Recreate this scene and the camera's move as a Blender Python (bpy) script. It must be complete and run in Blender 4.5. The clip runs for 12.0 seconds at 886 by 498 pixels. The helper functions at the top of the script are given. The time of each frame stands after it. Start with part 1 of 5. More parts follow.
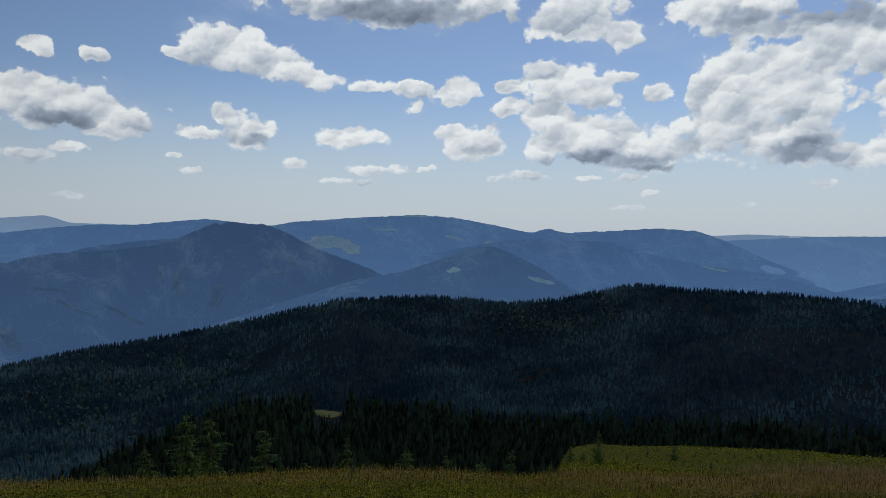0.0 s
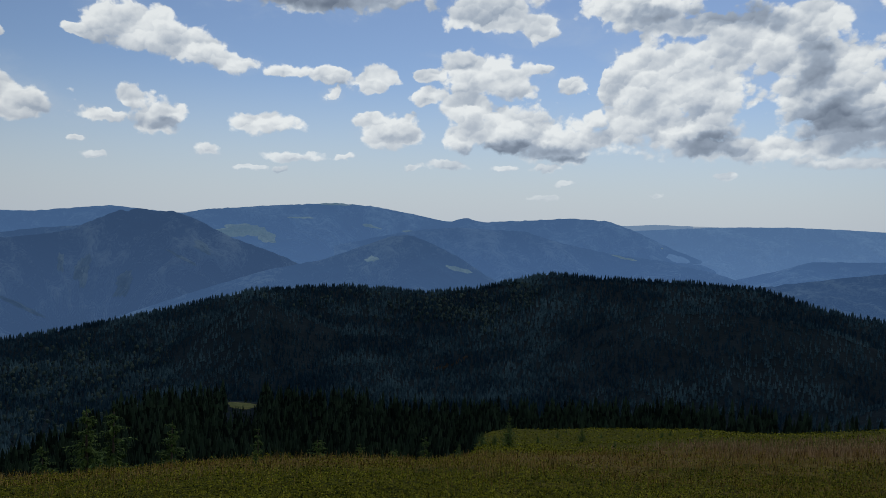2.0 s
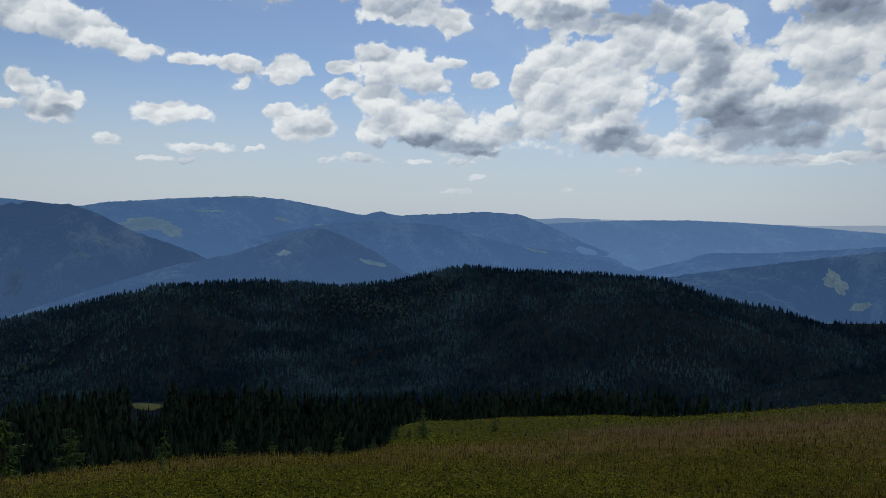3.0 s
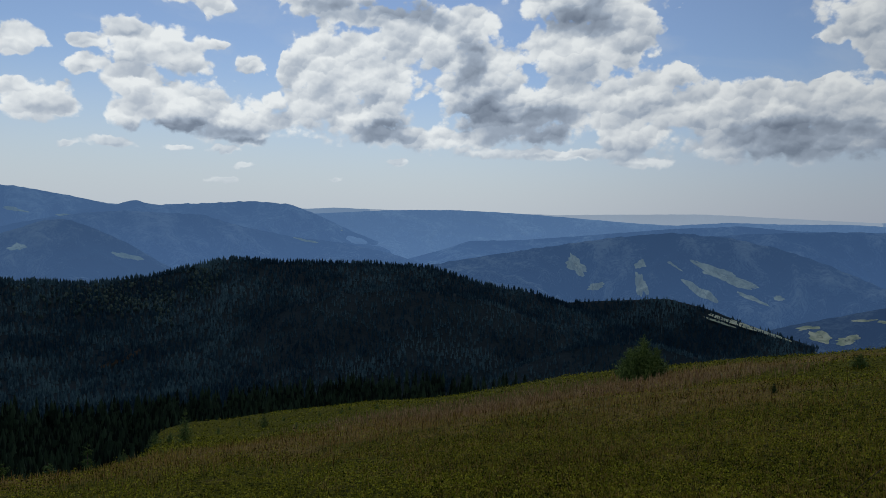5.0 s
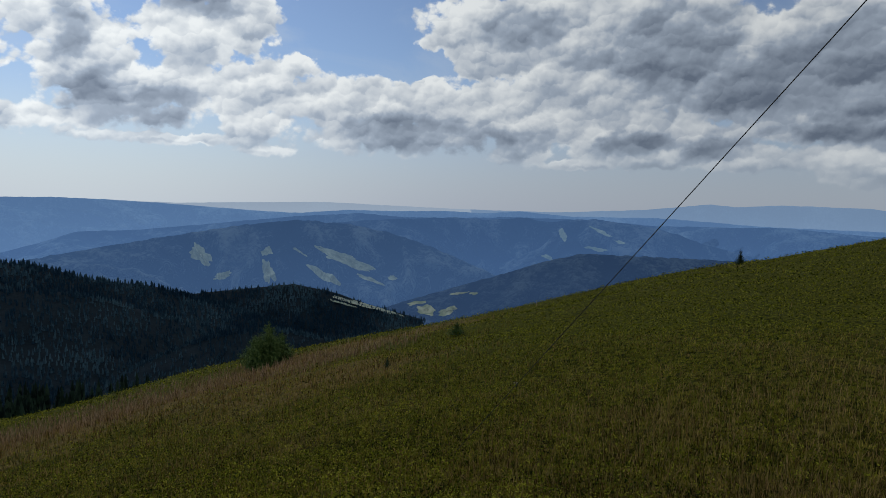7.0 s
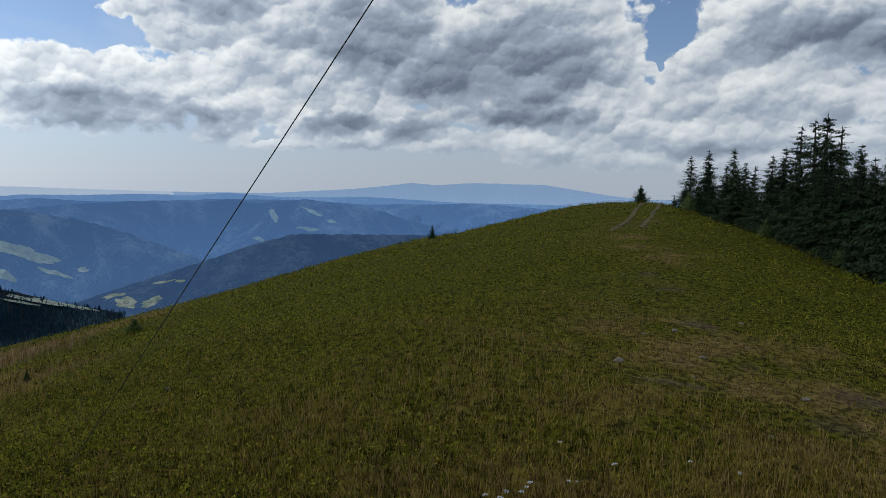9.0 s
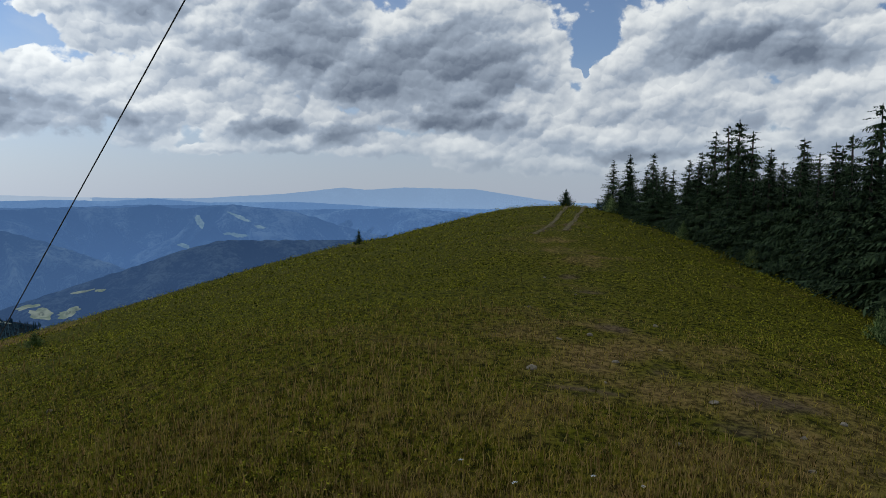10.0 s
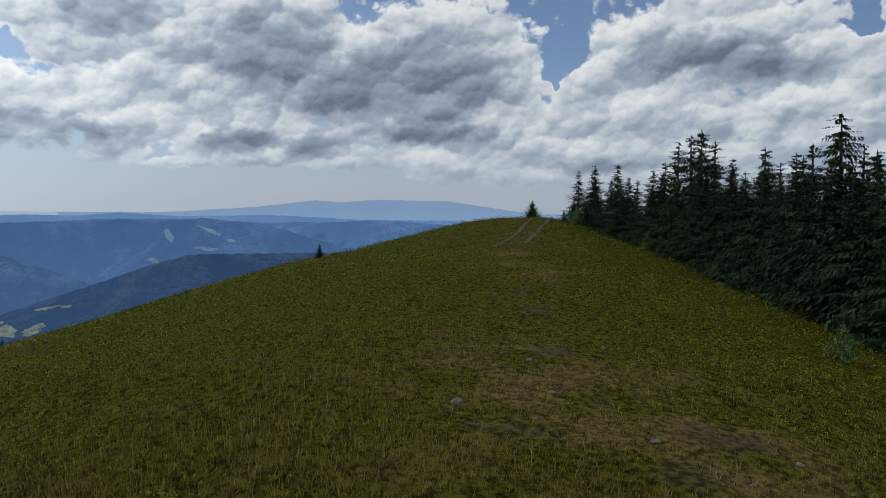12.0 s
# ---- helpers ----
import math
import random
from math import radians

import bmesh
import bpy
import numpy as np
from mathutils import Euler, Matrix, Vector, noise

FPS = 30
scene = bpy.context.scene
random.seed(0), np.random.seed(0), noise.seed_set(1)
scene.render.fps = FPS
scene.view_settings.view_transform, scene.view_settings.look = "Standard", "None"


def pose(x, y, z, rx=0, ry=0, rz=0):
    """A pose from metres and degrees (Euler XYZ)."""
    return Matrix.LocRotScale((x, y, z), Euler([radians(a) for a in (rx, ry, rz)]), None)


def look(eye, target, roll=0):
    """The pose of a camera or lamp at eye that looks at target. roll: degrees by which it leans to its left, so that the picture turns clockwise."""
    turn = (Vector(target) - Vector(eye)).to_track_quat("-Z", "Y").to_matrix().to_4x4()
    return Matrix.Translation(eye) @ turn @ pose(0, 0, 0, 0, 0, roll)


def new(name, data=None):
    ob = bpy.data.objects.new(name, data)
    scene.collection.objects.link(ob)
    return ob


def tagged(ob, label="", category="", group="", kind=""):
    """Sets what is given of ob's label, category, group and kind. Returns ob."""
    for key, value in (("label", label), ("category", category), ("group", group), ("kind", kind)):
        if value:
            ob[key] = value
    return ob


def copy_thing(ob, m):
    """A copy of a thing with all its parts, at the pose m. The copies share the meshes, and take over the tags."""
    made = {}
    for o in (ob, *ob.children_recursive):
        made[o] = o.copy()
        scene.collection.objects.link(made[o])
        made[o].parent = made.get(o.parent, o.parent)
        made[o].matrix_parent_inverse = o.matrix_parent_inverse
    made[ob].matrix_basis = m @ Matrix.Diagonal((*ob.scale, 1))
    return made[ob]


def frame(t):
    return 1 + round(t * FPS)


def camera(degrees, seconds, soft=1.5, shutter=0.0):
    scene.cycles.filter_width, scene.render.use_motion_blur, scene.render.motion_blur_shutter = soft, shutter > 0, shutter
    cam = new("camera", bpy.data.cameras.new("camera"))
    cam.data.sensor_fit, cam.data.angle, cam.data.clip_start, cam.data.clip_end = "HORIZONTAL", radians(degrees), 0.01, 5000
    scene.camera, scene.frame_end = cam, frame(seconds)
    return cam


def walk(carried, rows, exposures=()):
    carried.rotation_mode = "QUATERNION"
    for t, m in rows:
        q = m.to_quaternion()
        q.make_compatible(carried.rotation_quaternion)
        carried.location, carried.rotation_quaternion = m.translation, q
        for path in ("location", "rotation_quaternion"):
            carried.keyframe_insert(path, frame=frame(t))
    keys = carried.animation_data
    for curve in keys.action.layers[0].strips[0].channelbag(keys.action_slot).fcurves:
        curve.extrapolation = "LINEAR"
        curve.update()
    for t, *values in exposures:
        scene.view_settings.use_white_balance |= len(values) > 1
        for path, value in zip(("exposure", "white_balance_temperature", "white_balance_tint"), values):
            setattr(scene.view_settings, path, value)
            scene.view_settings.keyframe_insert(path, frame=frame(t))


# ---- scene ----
# ---------------------------------------------------------------- camera
cam = camera(63.8, 12.0, soft=0.85)
PATH = [
    (0.0, pose(0.023, -0.089, 1.621, 88.08, -0.98, -0.05)),
    (0.5, pose(0.043, -0.079, 1.593, 87.92, -1.11, -0.11)),
    (1.0, pose(0.099, -0.080, 1.579, 87.64, -1.36, -0.89)),
    (1.5, pose(0.182, -0.084, 1.563, 87.57, -1.13, -3.71)),
    (2.0, pose(0.202, -0.090, 1.563, 87.32, -1.43, -6.62)),
    (2.5, pose(0.207, -0.119, 1.579, 87.10, -1.37, -9.35)),
    (3.0, pose(0.232, -0.125, 1.588, 86.95, -1.43, -13.51)),
    (5.0, pose(0.374, -0.066, 1.593, 86.61, -1.62, -31.84)),
    (5.5, pose(0.468, 0.107, 1.547, 86.50, -1.65, -38.66)),
    (6.0, pose(0.568, 0.184, 1.536, 86.46, -1.89, -46.32)),
    (6.5, pose(0.666, 0.130, 1.527, 86.51, -1.88, -53.33)),
    (7.0, pose(0.793, 0.139, 1.539, 86.48, -1.72, -61.30)),
    (7.5, pose(1.018, 0.052, 1.534, 86.37, -1.58, -68.48)),
    (9.5, pose(1.638, -0.307, 1.546, 85.41, -0.59, -87.39)),
    (10.0, pose(1.789, -0.413, 1.539, 85.80, -0.51, -89.78)),
    (10.5, pose(2.004, -0.505, 1.539, 86.20, -0.45, -92.08)),
    (11.0, pose(2.165, -0.638, 1.562, 86.56, -0.30, -92.04)),
    (11.5, pose(2.312, -0.757, 1.555, 86.80, -0.17, -91.96)),
    (12.0, pose(2.469, -0.884, 1.553, 86.78, -0.16, -91.96)),
]
walk(cam, PATH, exposures=[(0.0, -0.22), (3.0, -0.22), (5.0, -0.2), (6.5, -0.12), (7.5, 0.1), (9.5,0.34), (12.0, 0.28)])

# ---------------------------------------------------------------- small node helpers
def node(tree, kind, **values):
    n = tree.nodes.new(kind)
    for key, value in values.items():
        setattr(n, key, value)
    return n


def wire_up(tree, value, socket):
    if hasattr(value, "is_output"):
        tree.links.new(value, socket)
    elif value is not None:
        socket.default_value = value


def calc(tree, op, a, b=None, c=None):
    n = node(tree, "ShaderNodeMath", operation=op)
    for i, v in enumerate((a, b, c)):
        wire_up(tree, v, n.inputs[i])
    return n.outputs[0]


def vcalc(tree, op, a, b=None, c=None):
    n = node(tree, "ShaderNodeVectorMath", operation=op)
    for i, v in enumerate((a, b, c)):
        wire_up(tree, v, n.inputs[i])
    return n.outputs[1] if op == "LENGTH" else n.outputs[0]


def blend(tree, fac, a, b, mode="MIX"):
    n = node(tree, "ShaderNodeMix", data_type="RGBA", blend_type=mode)
    wire_up(tree, fac, n.inputs[0])
    wire_up(tree, a, n.inputs[6])
    wire_up(tree, b, n.inputs[7])
    return n.outputs[2]


def span(tree, value, a, b, lo=0.0, hi=1.0):
    n = node(tree, "ShaderNodeMapRange", interpolation_type="SMOOTHSTEP")
    for i, v in enumerate((value, a, b, lo, hi)):
        wire_up(tree, v, n.inputs[i])
    return n.outputs[0]


def fbm(tree, vec, scale, detail=4.0, rough=0.55, distort=0.0):
    n = node(tree, "ShaderNodeTexNoise")
    wire_up(tree, vec, n.inputs["Vector"])
    n.inputs["Scale"].default_value = scale
    n.inputs["Detail"].default_value = detail
    n.inputs["Roughness"].default_value = rough
    n.inputs["Distortion"].default_value = distort
    return n.outputs[0]


# ---------------------------------------------------------------- sky with cumulus, and the veiled sun
SUN_AZ, SUN_EL = 28.0, 55.0

# each puff: azimuth, elevation, half width, half height, in degrees of the sky
NORTH_PUFFS = [(-28.1, 8.0, 4.1, 1.7), (-24.6, 7.1, 3, 1.2), (-29.8, 8.4, 2.4, 1.6), (-30.8, 9.1, 1.3, 0.86), (-30.3, 4.6, 1.8, 0.51), (-27.4, 5.1, 1.4, 0.4), (-29.6, 11.8, 1, 0.67), (-26.1,
               11.6, 0.88, 0.53), (-18.0, 13.2, 2.4, 1.4), (-15.7, 12.7, 2.9, 1.5), (-12.8, 11.8, 2.5, 1.1), (-10.1, 11.1, 1.9, 0.76), (-20.7, 12.2, 0.95, 0.43), (-17.0, 8.1, 1.2, 1),
               (-14.9, 6.8, 2.2, 1.1), (-18.7, 6.7, 1.5, 0.52), (-7.6, 6.8, 2.4, 0.86), (-5.8, 10.8, 2, 0.5), (-2.6, 10.7, 2.3, 0.59), (0.6, 10.5, 1.9, 0.91), (-2.5, 9.3, 0.73, 0.54)]
SMALL_PUFFS = [(-11.8, 4.6, 0.87, 0.53), (-19.4, 3.8, 0.73, 0.3), (-20.9, 5.0, 0.52, 0.25), (-8.7, 3.4, 1.2, 0.25), (-6.3, 3.4, 0.63, 0.25), (-5.2, 4.4, 2.7, 0.41), (-1.3, 4.4, 0.82, 0.27),
               (-27.6, 1.7, 0.86, 0.25), (4.1, 3.9, 0.81, 0.27), (6.9, 4.0, 1.6, 0.36), (11.4, 4.0, 0.96, 0.27), (14.8, 3.9, 1.2, 0.35), (16.4, 2.8, 1.2, 0.25), (14.7, 1.7, 1.1, 0.26),
               (28.3, 3.4, 0.91, 0.28), (23.0, 1.9, 0.65, 0.25)]
MIDDLE_PUFFS = [(2.5, 6.5, 2.6, 1.3), (0.9, 7.2, 1.2, 0.73), (9.5, 11.1, 3.2, 1.7), (8.0, 12.0, 1.5, 0.81), (5.4, 11.1, 1.1, 0.59), (11.3, 10.1, 2.1, 1), (16.6, 10.5, 1.3, 0.6), (14.3, 11.4,
                1.2, 0.44), (8.4, 8.4, 2.4, 1.3), (11.8, 6.9, 4.7, 1.9), (15.7, 6.0, 4.1, 1.5), (7.9, 5.9, 1.5, 0.81), (18.6, 7.7, 0.98, 0.69), (5.3, 9.4, 1.7, 0.59), (22.0, 11.1, 3.3, 2.3),
                (22.1, 8.2, 2.9, 1.6), (-4.0, 17.2, 9.7, 1.8), (10.3, 16.2, 3.4, 2.1), (14.0, 14.7, 1.5, 1.1), (21.5, 15.7, 4.3, 1.7), (27.1, 14.4, 4.3, 0.89)]
TOWER_PUFFS = [(21.6, 10.2, 3.2, 2.8), (25.8, 9.8, 4.7, 3.8), (30.1, 12.9, 3.5, 2.5), (33.6, 13.5, 2.2, 2.1), (34.6, 9.8, 3.5, 4), (37.4, 7.3, 4.8, 2.4), (41.4, 8.7, 2.2, 2.2), (28.5, 5.3,
               7.3, 0.98), (24.6, 6.7, 3.3, 2), (42.2, 12.2, 4.1, 2.5), (45.7, 13.3, 3.4, 2.5), (42.5, 15.5, 5.2, 1.3), (45.0, 8.3, 2.6, 2.2), (47.7, 8.7, 2.6, 2.5), (49.8, 10.4, 1.7, 1.2),
               (40.2, 4.4, 8.6, 0.45), (47.1, 3.9, 2.4, 0.45)]
BANK_PUFFS = [(52.4, 7.9, 3.8, 2.7), (56.6, 7.8, 3.6, 2.5), (60.5, 7.7, 3.4, 2.4), (64.3, 7.6, 2.9, 2.5), (57.5, 5.4, 8.7, 1.5), (67.2, 6.5, 3.1, 2.6), (46.4, 5.7, 2.6, 1.5), (61.8, 13.0,
              2.5, 1.9), (65.5, 12.7, 4.5, 2.3), (68.7, 10.9, 2, 3), (59.9, 12.6, 1.5, 0.76), (63.6, 10.8, 1.8, 0.9)]
EAST_PUFFS = [(61.7, 13.4, 2.5, 1.7), (64.4, 13.0, 5.2, 3), (64.0, 7.5, 3.5, 2.5), (71.1, 13.2, 5.2, 3.4), (73.4, 9.5, 4.4, 2.6), (77.7, 12.0, 6.4, 3.8), (84.2, 10.3, 7.1, 3.3), (90.2, 11.7,
              5.3, 2.9), (91.5, 8.1, 4.4, 2), (74.9, 6.0, 5, 1.7), (78.0, 4.3, 4.2, 1.1), (83.2, 4.1, 3.2, 0.97), (80.2, 5.6, 2.5, 1.2), (67.3, 5.0, 2.6, 1.7), (71.8, 3.5, 3, 0.45), (91.7,
              3.9, 4.6, 1.1)]
SPRUCE_SIDE_PUFFS = [(92.4, 11.4, 5.6, 3.4), (91.6, 6.3, 5.9, 1.3), (92.8, 3.5, 3.8, 1.2), (97.0, 5.4, 3.4, 2.5), (97.6, 9.4, 1.9, 2.5), (99.2, 2.7, 3.3, 0.98), (103.2, 9.8, 2.1, 2), (105.0,
                     7.3, 4.3, 2.4), (108.8, 11.6, 4.5, 2.2), (112.8, 12.2, 4.2, 2.5), (107.7, 8.1, 3, 2), (112.1, 7.3, 2.1, 1.5), (116.4, 11.8, 2.3, 1.8), (117.3, 7.6, 1.6, 1.8), (116.3,
                     6.1, 1.6, 1.1), (104.2, 4.5, 5.2, 1.8), (110.2, 4.7, 3.7, 1.8), (107.5, 2.6, 6.8, 0.94), (115.0, 3.4, 3.4, 1.4)]
LAST_PUFFS = [(115.8, 11.4, 5.3, 2.3), (118.8, 8.0, 2.4, 1.9), (122.6, 9.9, 1.5, 1.8), (122.8, 7.0, 1.9, 2.2), (120.0, 4.8, 3.5, 1.6)]
OVERHEAD_PUFFS = [(20.0, 33.0, 24.0, 9.0), (75.0, 36.0, 30.0, 12.0), (130.0, 30.0, 22.0, 12.0), (-60.0, 30.0, 25.0, 10.0), (-100.0, 12.0, 30.0, 6.0),
                  (175.0, 25.0, 30.0, 12.0), (-150.0, 40.0, 30.0, 12.0), (140.0, 9.0, 14.0, 5.0), (0.0, 60.0, 60.0, 9.0)]


BLUE_GAPS = [(54.2, 13.2, 3.6, 2), (53.1, 12.8, 4.4, 2.2), (101.7, 11.9, 1.7, 1.8), (100.7, 10.3, 0.52, 1.1), (122.3, 13.1, 0.87, 1.2), (58.3, 11.1, 2.4, 1.2), (18.4,
             12.9, 0.57, 2.6)]
GREY_CORES = [(-28.1, 6.8, 2.5, 0.64), (-14.6, 6.3, 1.7, 0.4), (12.3, 5.4, 3, 0.53), (17.0, 4.7, 2.9, 0.25), (-4.0, 16.4, 8.6, 1), (28.1, 15.1, 3.5, 0.88), (21.9, 15.4, 2.3, 0.67), (35.5,
              7.1, 2.9, 2.1), (33.8, 10.6, 1.3, 2.5), (27.0, 5.9, 2.1, 1), (12.0, 5.2, 4, 0.49), (30.1, 14.6, 2.2, 0.81), (42.5, 14.6, 3.2, 1.5), (57.9, 5.8, 4.8, 1.5), (64.4, 5.1, 3.3,
              1.1), (66.8, 13.7, 2.8, 1.2)]
EAST_GREY_CORES = [(39.7, 6.7, 2.8, 1.4), (67.5, 14.0, 2.7, 1.5), (78.6, 12.0, 4.8, 3.1), (85.1, 9.4, 6.2, 2.9), (90.6, 10.9, 4.3, 2.8), (82.3, 4.8, 3, 0.97), (91.1, 7.9, 3.5, 1.8), (76.2,
                   5.2, 2.7, 0.9), (59.8, 4.5, 5.7, 0.8), (92.5, 10.1, 4.5, 3.2), (90.7, 6.0, 5.4, 0.82), (109.5, 11.6, 3.9, 1.5), (113.6, 11.3, 3.3, 1.4), (105.1, 3.2, 3.7, 0.61), (115.1,
                   10.7, 4.2, 1.4)]


def cloud_field():
    """Node group: sky angles in, nearness to the puffs out (1 in the middle of one, 0 on its rim)."""
    g = bpy.data.node_groups.new("cloud_field", "ShaderNodeTree")
    g.interface.new_socket("Angles", in_out="INPUT", socket_type="NodeSocketVector")
    g.interface.new_socket("Field", in_out="OUTPUT", socket_type="NodeSocketFloat")
    gin, gout = node(g, "NodeGroupInput"), node(g, "NodeGroupOutput")
    near = None
    for a, e, w, h in NORTH_PUFFS + SMALL_PUFFS + MIDDLE_PUFFS + TOWER_PUFFS + BANK_PUFFS + EAST_PUFFS + SPRUCE_SIDE_PUFFS + LAST_PUFFS + OVERHEAD_PUFFS:
        far = vcalc(g, "LENGTH", vcalc(g, "MULTIPLY_ADD", gin.outputs[0], (1 / w, 1 / h, 0), (-a / w, -e / h, 0)))
        near = far if near is None else calc(g, "SMOOTH_MIN", near, far, 0.25)
    g.links.new(calc(g, "SUBTRACT", 1.0, near), gout.inputs[0])
    return g


def build_world():
    world = bpy.data.worlds.new("sky")
    scene.world = world
    world.use_nodes = True
    t = world.node_tree
    t.nodes.clear()
    out, back = node(t, "ShaderNodeOutputWorld"), node(t, "ShaderNodeBackground")
    sky = node(t, "ShaderNodeTexSky", sky_type="NISHITA", sun_disc=False, sun_elevation=radians(SUN_EL), sun_rotation=radians(SUN_AZ),
               altitude=1500.0, air_density=1.0, dust_density=1.2, ozone_density=1.6)
    way = node(t, "ShaderNodeTexCoord").outputs["Generated"]
    part = node(t, "ShaderNodeSeparateXYZ")
    t.links.new(way, part.inputs[0])
    az = calc(t, "MULTIPLY", calc(t, "ARCTAN2", part.outputs[0], part.outputs[1]), 57.29578)
    el = calc(t, "MULTIPLY", calc(t, "ARCSINE", part.outputs[2]), 57.29578)
    pack = node(t, "ShaderNodeCombineXYZ")
    t.links.new(az, pack.inputs[0])
    t.links.new(el, pack.inputs[1])
    angles = pack.outputs[0]
    group = cloud_field()

    def lumps(where, detail):
        return fbm(t, vcalc(t, "MULTIPLY", where, (0.42, 0.5, 1.0)), 1.0, detail, 0.5, 0.1)

    def billows(where, size, detail):
        v = node(t, "ShaderNodeTexVoronoi", feature="SMOOTH_F1", normalize=True)
        t.links.new(vcalc(t, "MULTIPLY", vcalc(t, "MULTIPLY_ADD", curl, (0.5, 0.5, 0.0), where), (size, size * 1.25, 1.0)), v.inputs["Vector"])
        v.inputs["Scale"].default_value, v.inputs["Detail"].default_value, v.inputs["Roughness"].default_value = 1.0, detail, 0.5
        v.inputs["Smoothness"].default_value = 0.15
        return v.outputs["Distance"]

    def rounded(size):
        """Heaps lit from the upper left, each like a ball, -1 to 1."""
        v = node(t, "ShaderNodeTexVoronoi", feature="SMOOTH_F1")
        p = vcalc(t, "MULTIPLY", vcalc(t, "MULTIPLY_ADD", curl, (0.9, 0.9, 0.0), angles), (size, size * 1.3, 1.0))
        t.links.new(p, v.inputs["Vector"])
        v.inputs["Scale"].default_value, v.inputs["Smoothness"].default_value = 1.0, 0.45
        d = node(t, "ShaderNodeSeparateXYZ")
        t.links.new(vcalc(t, "SUBTRACT", p, v.outputs["Position"]), d.inputs[0])
        lit = calc(t, "MULTIPLY_ADD", d.outputs[0], -0.45, d.outputs[1])
        return span(t, lit, -0.55, 0.5, -1.0, 1.0)

    def field(where):
        f = node(t, "ShaderNodeGroup", node_tree=group)
        t.links.new(vcalc(t, "ADD", where, bend), f.inputs[0])
        return f.outputs[0]

    def near_to(places):
        best = None
        for a, e, w, h in places:
            d = vcalc(t, "LENGTH", vcalc(t, "MULTIPLY_ADD", bent, (1 / w, 1 / h, 0), (-a / w, -e / h, 0)))
            best = d if best is None else calc(t, "MINIMUM", best, d)
        return best

    def warped(where, scale, amount, detail):
        w = node(t, "ShaderNodeTexNoise")
        t.links.new(where, w.inputs["Vector"])
        w.inputs["Scale"].default_value, w.inputs["Detail"].default_value = scale, detail
        return vcalc(t, "MULTIPLY", vcalc(t, "SUBTRACT", w.outputs["Color"], (0.5, 0.5, 0.5)), amount)

    curl = warped(angles, 1.3, (1.1, 0.9, 0.0), 3.0)
    bend = vcalc(t, "ADD", warped(angles, 0.5, (1.6, 1.0, 0.0), 2.0), vcalc(t, "MULTIPLY", curl, (0.8, 0.7, 0.0)))
    bent = vcalc(t, "ADD", angles, bend)

    # the east is more covered than the north
    more = calc(t, "MULTIPLY", span(t, az, 60.0, 76.0), span(t, el, 2.6, 4.4, 0.0, 0.40))
    more = calc(t, "MAXIMUM", more, calc(t, "MULTIPLY", span(t, az, 78.0, 92.0), span(t, el, 1.0, 2.6, 0.0, 0.45)))
    gaps = span(t, near_to(BLUE_GAPS), 0.4, 1.5, 1.1, 0.0)

    def thickness(where):
        d = calc(t, "MULTIPLY_ADD", calc(t, "SUBTRACT", lumps(where, 4.0), 0.5), 1.5, field(where))
        d = calc(t, "MULTIPLY_ADD", calc(t, "SUBTRACT", 0.40, billows(where, 0.62, 3.5)), 1.7, d)
        return calc(t, "SUBTRACT", calc(t, "ADD", d, more), gaps)

    here, step_up = thickness(angles), thickness(vcalc(t, "ADD", angles, (-0.10, 0.26, 0.0)))
    big, big_up = field(angles), field(vcalc(t, "ADD", angles, (-0.3, 1.1, 0.0)))
    mask = span(t, here, 0.02, span(t, el, 2.0, 9.0, 0.5, 0.30))
    fine_light = span(t, calc(t, "SUBTRACT", here, step_up), -0.5, 0.5, -1.0, 1.0)
    heap_light, lobe_light = rounded(0.36), rounded(0.95)
    big_light = span(t, calc(t, "SUBTRACT", big, big_up), -0.7, 0.5, -1.0, 1.0)
    core = span(t, calc(t, "ADD", near_to(GREY_CORES + EAST_GREY_CORES), calc(t, "MULTIPLY", calc(t, "SUBTRACT", lumps(angles, 3.0), 0.5), 1.6)), 0.4, 1.45, 1.0, 0.0)
    rim = span(t, here, 0.15, 0.9, 0.13, 0.0)
    tone = calc(t, "MULTIPLY_ADD", fine_light, 0.10, calc(t, "MULTIPLY_ADD", heap_light, 0.15, calc(t, "MULTIPLY_ADD", big_light, 0.10, calc(t, "ADD", rim, span(t, az, 50.0, 76.0, 0.68, 0.62)))))
    tone = calc(t, "MULTIPLY_ADD", lobe_light, 0.06, tone)
    tone = calc(t, "SUBTRACT", tone, calc(t, "MULTIPLY", core, 0.42))
    cloud = node(t, "ShaderNodeValToRGB")
    t.links.new(tone, cloud.inputs[0])
    ramp = cloud.color_ramp
    ramp.elements[0].position, ramp.elements[0].color = 0.0, (0.130, 0.165, 0.225, 1)
    ramp.elements[1].position, ramp.elements[1].color = 1.0, (0.73, 0.765, 0.78, 1)
    mid = ramp.elements.new(0.5)
    mid.color = (0.315, 0.375, 0.46, 1)
    clear = vcalc(t, "MULTIPLY", sky.outputs[0], (0.072, 0.076, 0.082))
    # thin veils high up, thick air low over the horizon
    veil = span(t, calc(t, "ADD", fbm(t, vcalc(t, "MULTIPLY", angles, (0.10, 0.22, 1.0)), 1.0, 6.0, 0.6, 0.4), calc(t, "MULTIPLY", big, 0.16)), 0.42, 0.80, 0.03, 0.42)
    clear = blend(t, veil, clear, (0.42, 0.50, 0.61, 1))
    low = span(t, el, -1.0, 12.0, 0.90, 0.0)
    clear = blend(t, low, clear, blend(t, span(t, az, 32.0, 66.0), (0.44, 0.50, 0.565, 1), (0.36, 0.412, 0.50, 1)))
